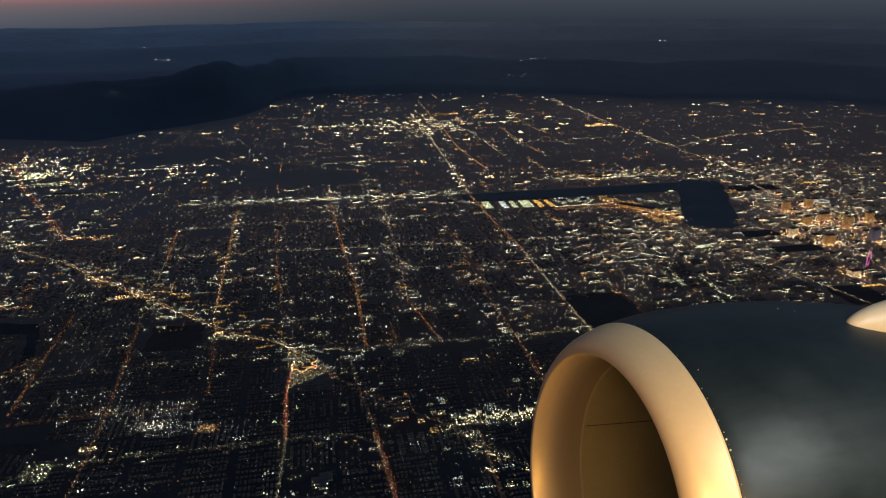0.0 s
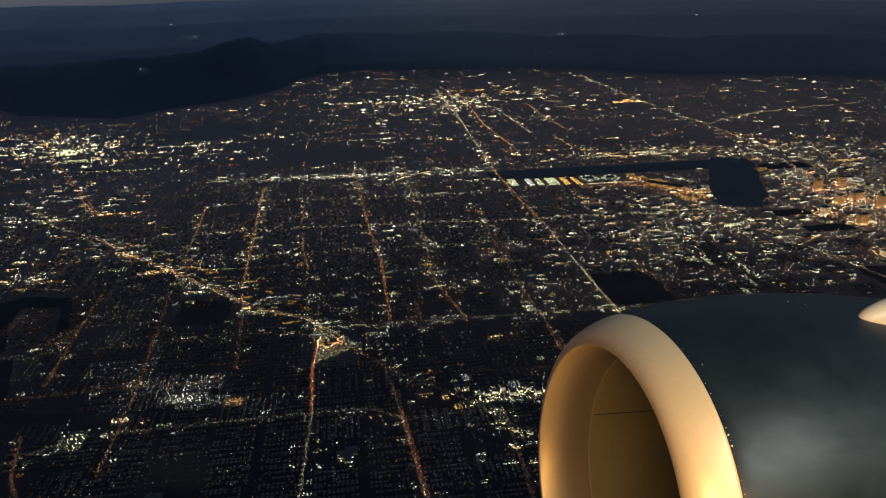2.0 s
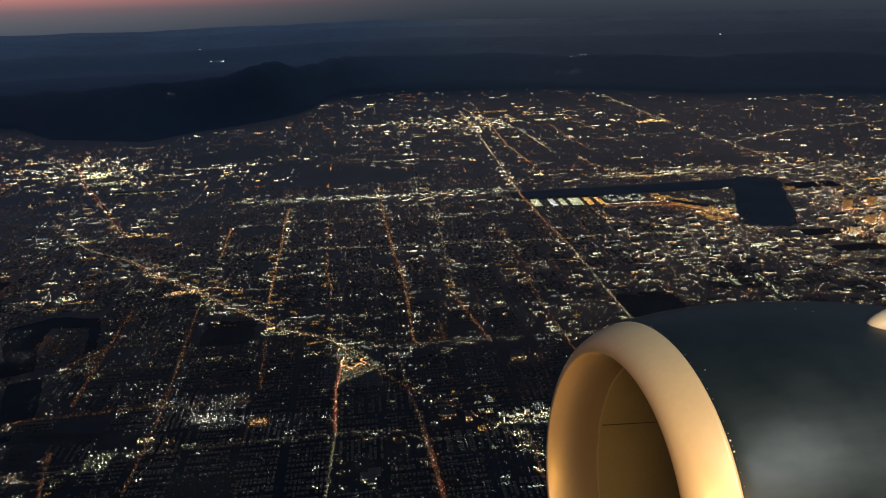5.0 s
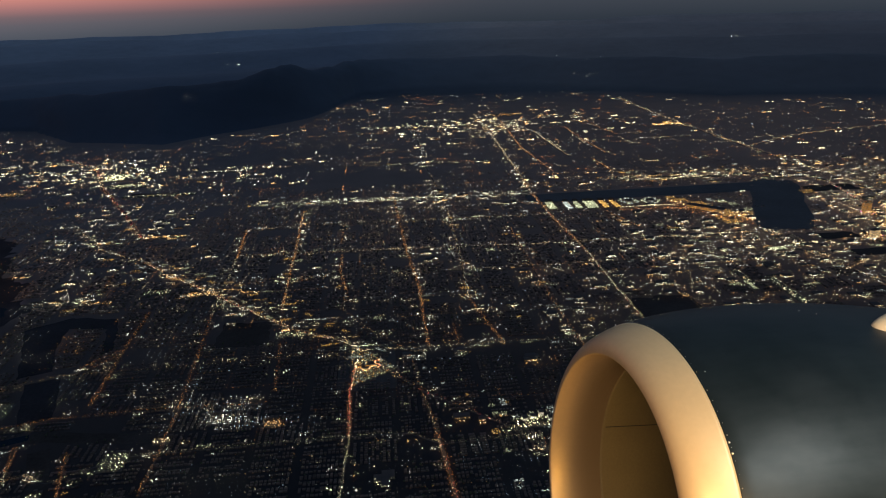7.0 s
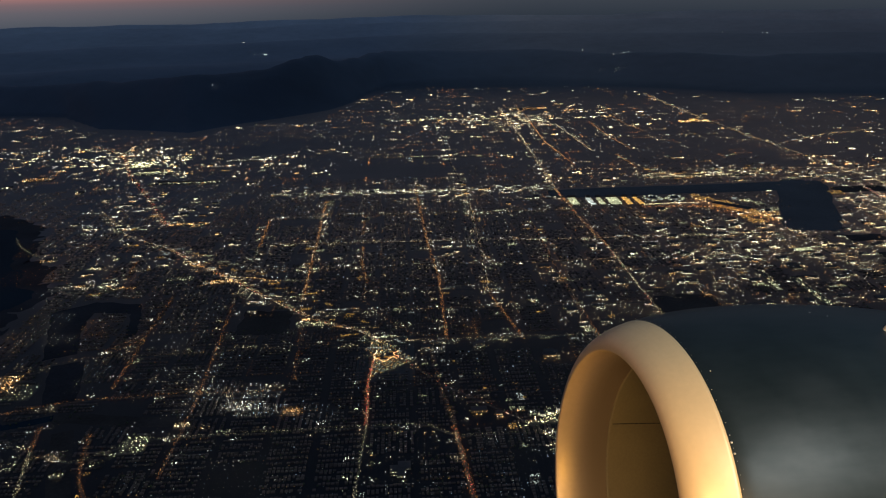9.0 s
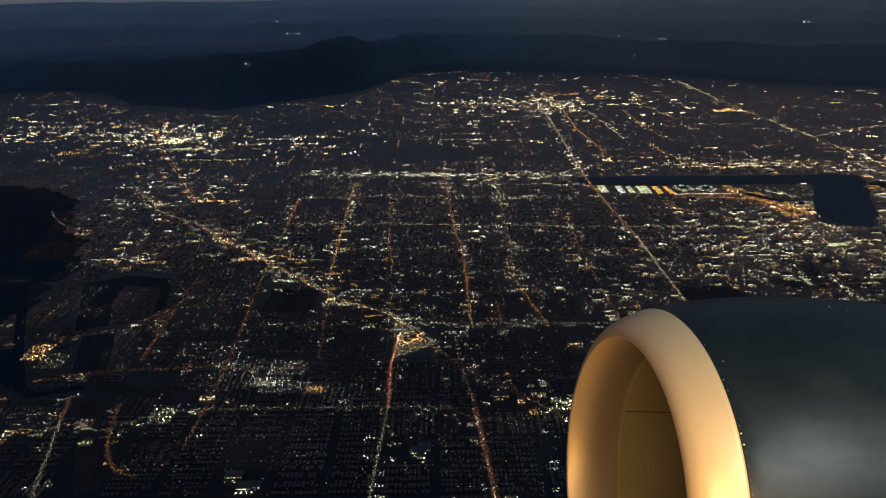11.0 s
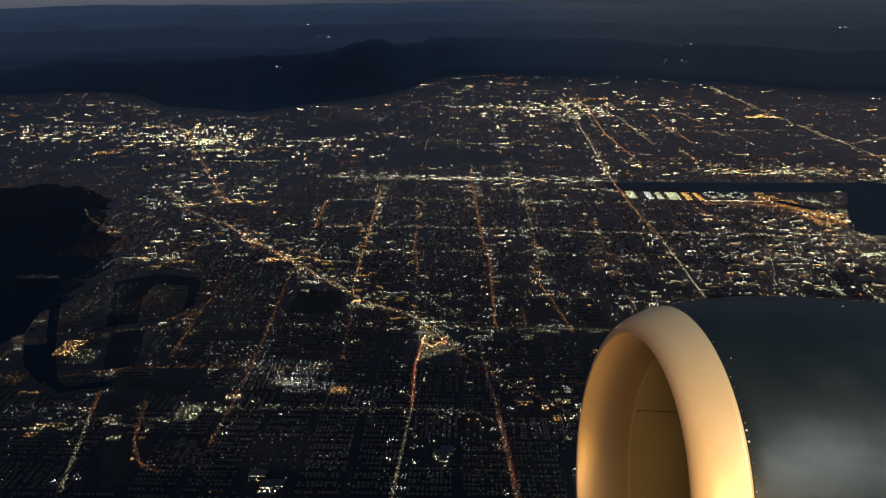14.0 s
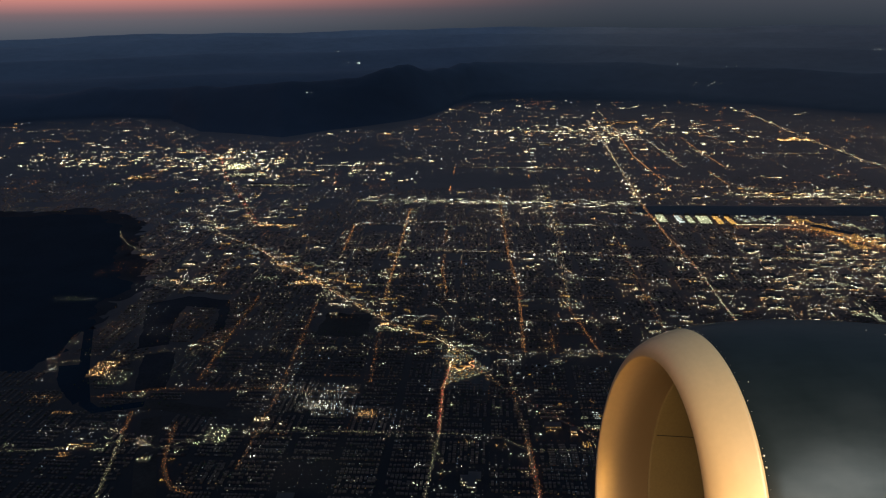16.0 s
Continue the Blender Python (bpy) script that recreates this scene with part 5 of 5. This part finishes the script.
def joined_crowns(items):
    verts, faces = [], []
    for x, y, r in items:
        i = len(verts)
        for px, py, pz in ((1, 0.1, 0.9), (-0.2, 1, 1.1), (-1, -0.1, 0.8), (0.2, -1, 1.0), (0.1, 0, 1.9), (0, 0, 0.05)):
            q = rng.uniform(0.7, 1.2)
            verts.append((x + px * r * q, y + py * r * q, pz * r))
        faces += [(i + a, i + b, i + 4) for a, b in ((0, 1), (1, 2), (2, 3), (3, 0))] + [(i + b, i + a, i + 5) for a, b in ((0, 1), (1, 2), (2, 3), (3, 0))]
    return tagged(mesh_object("trees", verts, faces, M["leaf"]), "small dark garden trees between houses", "trees", kind="stuff")


joined_crowns(TREES)

# ---- all lamps, joined by use and colour ----
USE = {"porch": ("porch_lights", "small porch and garden lights of homes"), "street": ("street_lamps", "street lamps along the main streets"), "home": ("house_lights", "small lights of houses and lanes"), "shop": ("shop_lights", "lit fronts of roadside shops"),
       "yard": ("yard_lights", "lamp heads over yards and car parks"), "lane": ("lane_lamps", "thinly spaced lamps of side lanes"), "traffic": ("traffic_lights_of_cars", "lights of cars on the roads"),
       "sign": ("sign_lights", "bright lights of signs and facades"), "flood": ("floodlit_apron_lights", "floodlights massed over aprons and yards"), "apron": ("apron_lights", "floodlights over airport aprons"), "outlying": ("outlying_lights", "lone lights out in the desert")}
OCT = np.array([(1, 0, 0), (0, 1, 0), (-1, 0, 0), (0, -1, 0), (0, 0, 1), (0, 0, -0.12)], float)
TRI = np.array([(0, 1, 4), (1, 2, 4), (2, 3, 4), (3, 0, 4), (1, 0, 5), (2, 1, 5), (3, 2, 5), (0, 3, 5)])
TINT = {"sodium": "orange", "amber": "amber", "warm": "warm white", "white": "white", "green": "greenish white", "cool": "bluish white", "red": "red", "pink": "pink", "gold": "golden"}
for (use, kind), items in LAMPS.items():
    title = USE[use.replace("_far", "")]
    it = np.array(items)
    v = (it[:, None, :3] + OCT[None] * (it[:, 3] * 0.5)[:, None, None] * np.array((1, 1, 0.8))).reshape(-1, 3)
    f = (np.arange(len(it))[:, None, None] * 6 + TRI[None]).reshape(-1, 3)
    me = bpy.data.meshes.new(title[0])
    me.vertices.add(len(v)), me.loops.add(f.size), me.polygons.add(len(f))
    me.vertices.foreach_set("co", v.ravel()), me.loops.foreach_set("vertex_index", f.ravel())
    me.polygons.foreach_set("loop_start", np.arange(0, f.size, 3))
    me.update(calc_edges=True)
    me.materials.append(FLOOD[kind] if use == "flood" else STREET[kind] if use == "street" else DIM[kind] if use in ("home", "lane", "home_far", "porch") else LIGHT[kind])
    tagged(new(title[0], me), TINT[kind] + " " + title[1] + (" far across the town" if "_far" in use else ""), "lights", kind="stuff")


# ---- the jet engine beside the cabin window ----
def nacelle_outer(s):
    u = min(max(s / 1.28, 0), 1)
    return 0.93 + 0.297 * (1 - (1 - u) ** 2.2) ** (1 / 2.2) - 0.0813 * max(0, s - 1.28) ** 2


def inlet_inner(s):
    u = min(max(s / 0.3675, 0), 1)
    return 0.93 - 0.045 * (1 - (1 - u) ** 1.6) ** 0.625


def turned(profile, n=160, smooth_close=False):
    """A surface turned about the x axis from (x, radius) points."""
    bm = bmesh.new()
    rows = []
    for x, r in profile:
        rows.append([bm.verts.new((x, r * math.sin(2 * math.pi * k / n), r * math.cos(2 * math.pi * k / n))) for k in range(n)])
    for a, b in zip(rows, rows[1:]):
        for k in range(n):
            j = (k + 1) % n
            bm.faces.new((a[k], a[j], b[j], b[k]))
    return bm


engine = new("jet_engine")
fwd = Vector((-0.9758, -0.19356, 0.10175)).normalized()
aft = -fwd
up_v = (Vector((0, 0, 1)) - aft * aft.z).normalized()
side_v = up_v.cross(aft)
mt = Matrix((aft, side_v, up_v)).transposed().to_4x4()
engine.matrix_world = Matrix.Translation((0.8257, 3.5995, EYE - 2.932)) @ mt
tagged(engine, "dark blue jet engine nacelle with a cream inlet lip", "jet engine")
LIP = 0.224
ss = [LIP * (k / 24) ** 2 for k in range(25)]
si = [0.3675 * (k / 24) ** 2 for k in range(25)]
lip_profile = [(s, inlet_inner(s)) for s in reversed(si)] + [(s, nacelle_outer(s)) for s in ss[1:]] + [(LIP + 0.003, nacelle_outer(LIP) - 0.012)]
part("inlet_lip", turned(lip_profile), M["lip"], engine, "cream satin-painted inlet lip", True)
cowl_profile = [(LIP + 0.002, nacelle_outer(LIP) - 0.02), (LIP + 0.0035, nacelle_outer(LIP) - 0.0035)] + [(s, nacelle_outer(s) - 0.0025) for s in np.linspace(LIP + 0.008, 3.7, 50)] + [(3.71, 0.5), (3.7, 0.05)]
cowl = part("fan_cowl", turned(cowl_profile), M["cowl"], engine, "dark blue glossy cowl", True)
barrel_profile = [(1.5, 0.05), (1.5, 0.88), (1.0, 0.895), (0.6, 0.885), (0.385, 0.878), (0.372, 0.878), (0.368, 0.886)]
barrel = part("inlet_barrel", turned(barrel_profile), M["barrel"], engine, "olive-brown inlet barrel lining", True)
# fan: spinner and blades deep in the inlet
spinner = part("spinner", turned([(1.0, 0.01), (1.08, 0.09), (1.2, 0.17), (1.35, 0.24), (1.48, 0.27)], 48), M["dark"], engine, "", True)
for k in range(22):
    bm = bmesh.new()
    a = 2 * math.pi * k / 22
    q = [bm.verts.new(Matrix.Rotation(a, 3, "X") @ Vector(v)) for v in ((1.36, -0.04, 0.24), (1.46, 0.06, 0.24), (1.47, 0.12, 0.86), (1.33, -0.10, 0.86))]
    f = bm.faces.new(q)
    bmesh.ops.solidify(bm, geom=[f], thickness=0.008)
    part("fan_blade", bm, M["dark"], spinner)


def round_at(s, deg, r):
    a = radians(deg)
    return Vector((s, r * math.sin(a), r * math.cos(a)))


# panel joint in the barrel's far wall
def joint(s0, s1, deg, r, name, wide=0.006):
    bm = bmesh.new()
    vs = [bm.verts.new(round_at(s, deg + d, r - h)) for s in (s0, s1) for d in (-math.degrees(wide / r) / 2, math.degrees(wide / r) / 2) for h in (0, 0.003)]
    for q in ((1, 3, 7, 5), (0, 1, 5, 4), (3, 2, 6, 7), (0, 2, 3, 1), (4, 5, 7, 6)):
        bm.faces.new([vs[k] for k in q])
    return part(name, bm, M["seam"], barrel, "dark joint between lining panels")


joint(0.39, 1.0, 90.3, 0.878, "panel_joint", 0.0045)
joint(0.39, 1.0, -30.0, 0.878, "panel_joint", 0.0045)
joint(0.39, 1.0, 210.0, 0.878, "panel_joint", 0.0045)
# one ring of rivets behind the lip, and a few odd fasteners
bm = bmesh.new()
bmesh.ops.create_icosphere(bm, subdivisions=1, radius=0.0042)
for f in bm.faces:
    f.smooth = True
rivet_mesh = bpy.data.meshes.new("rivet")
bm.to_mesh(rivet_mesh)
bm.free()
rivet_mesh.materials.append(M["rivet"])


def rivet(s, deg, scale=1.0):
    r = new("rivet", rivet_mesh)
    r.parent = cowl
    r.matrix_local = Matrix.Translation(round_at(s, deg, nacelle_outer(s) - 0.002)) @ Matrix.Diagonal((scale, scale, scale, 1))
    return r


for k in range(110):
    rivet(LIP + 0.013, -38.6 + k * 360 / 110, rng.choice([0.3, 0.4, 0.55, 0.7]))
for deg in (-37.2, -40.0):
    rivet(LIP + 0.011, deg, 1.6)
rivet(0.277, -16.3, 0.9)
rivet(1.15, 7.0, 1.0)
rivet(1.22, 4.0, 0.7)
# the pylon's cream nose fairing on top of the nacelle
bm = bmesh.new()
bmesh.ops.create_uvsphere(bm, u_segments=48, v_segments=32, radius=1.0, matrix=Matrix.Translation((2.64, -0.10, 1.19)) @ Matrix.Diagonal((1.2, 0.19, 0.24, 1)))
part("pylon_fairing", bm, M["white"], engine, "cream rounded nose of the pylon", True)
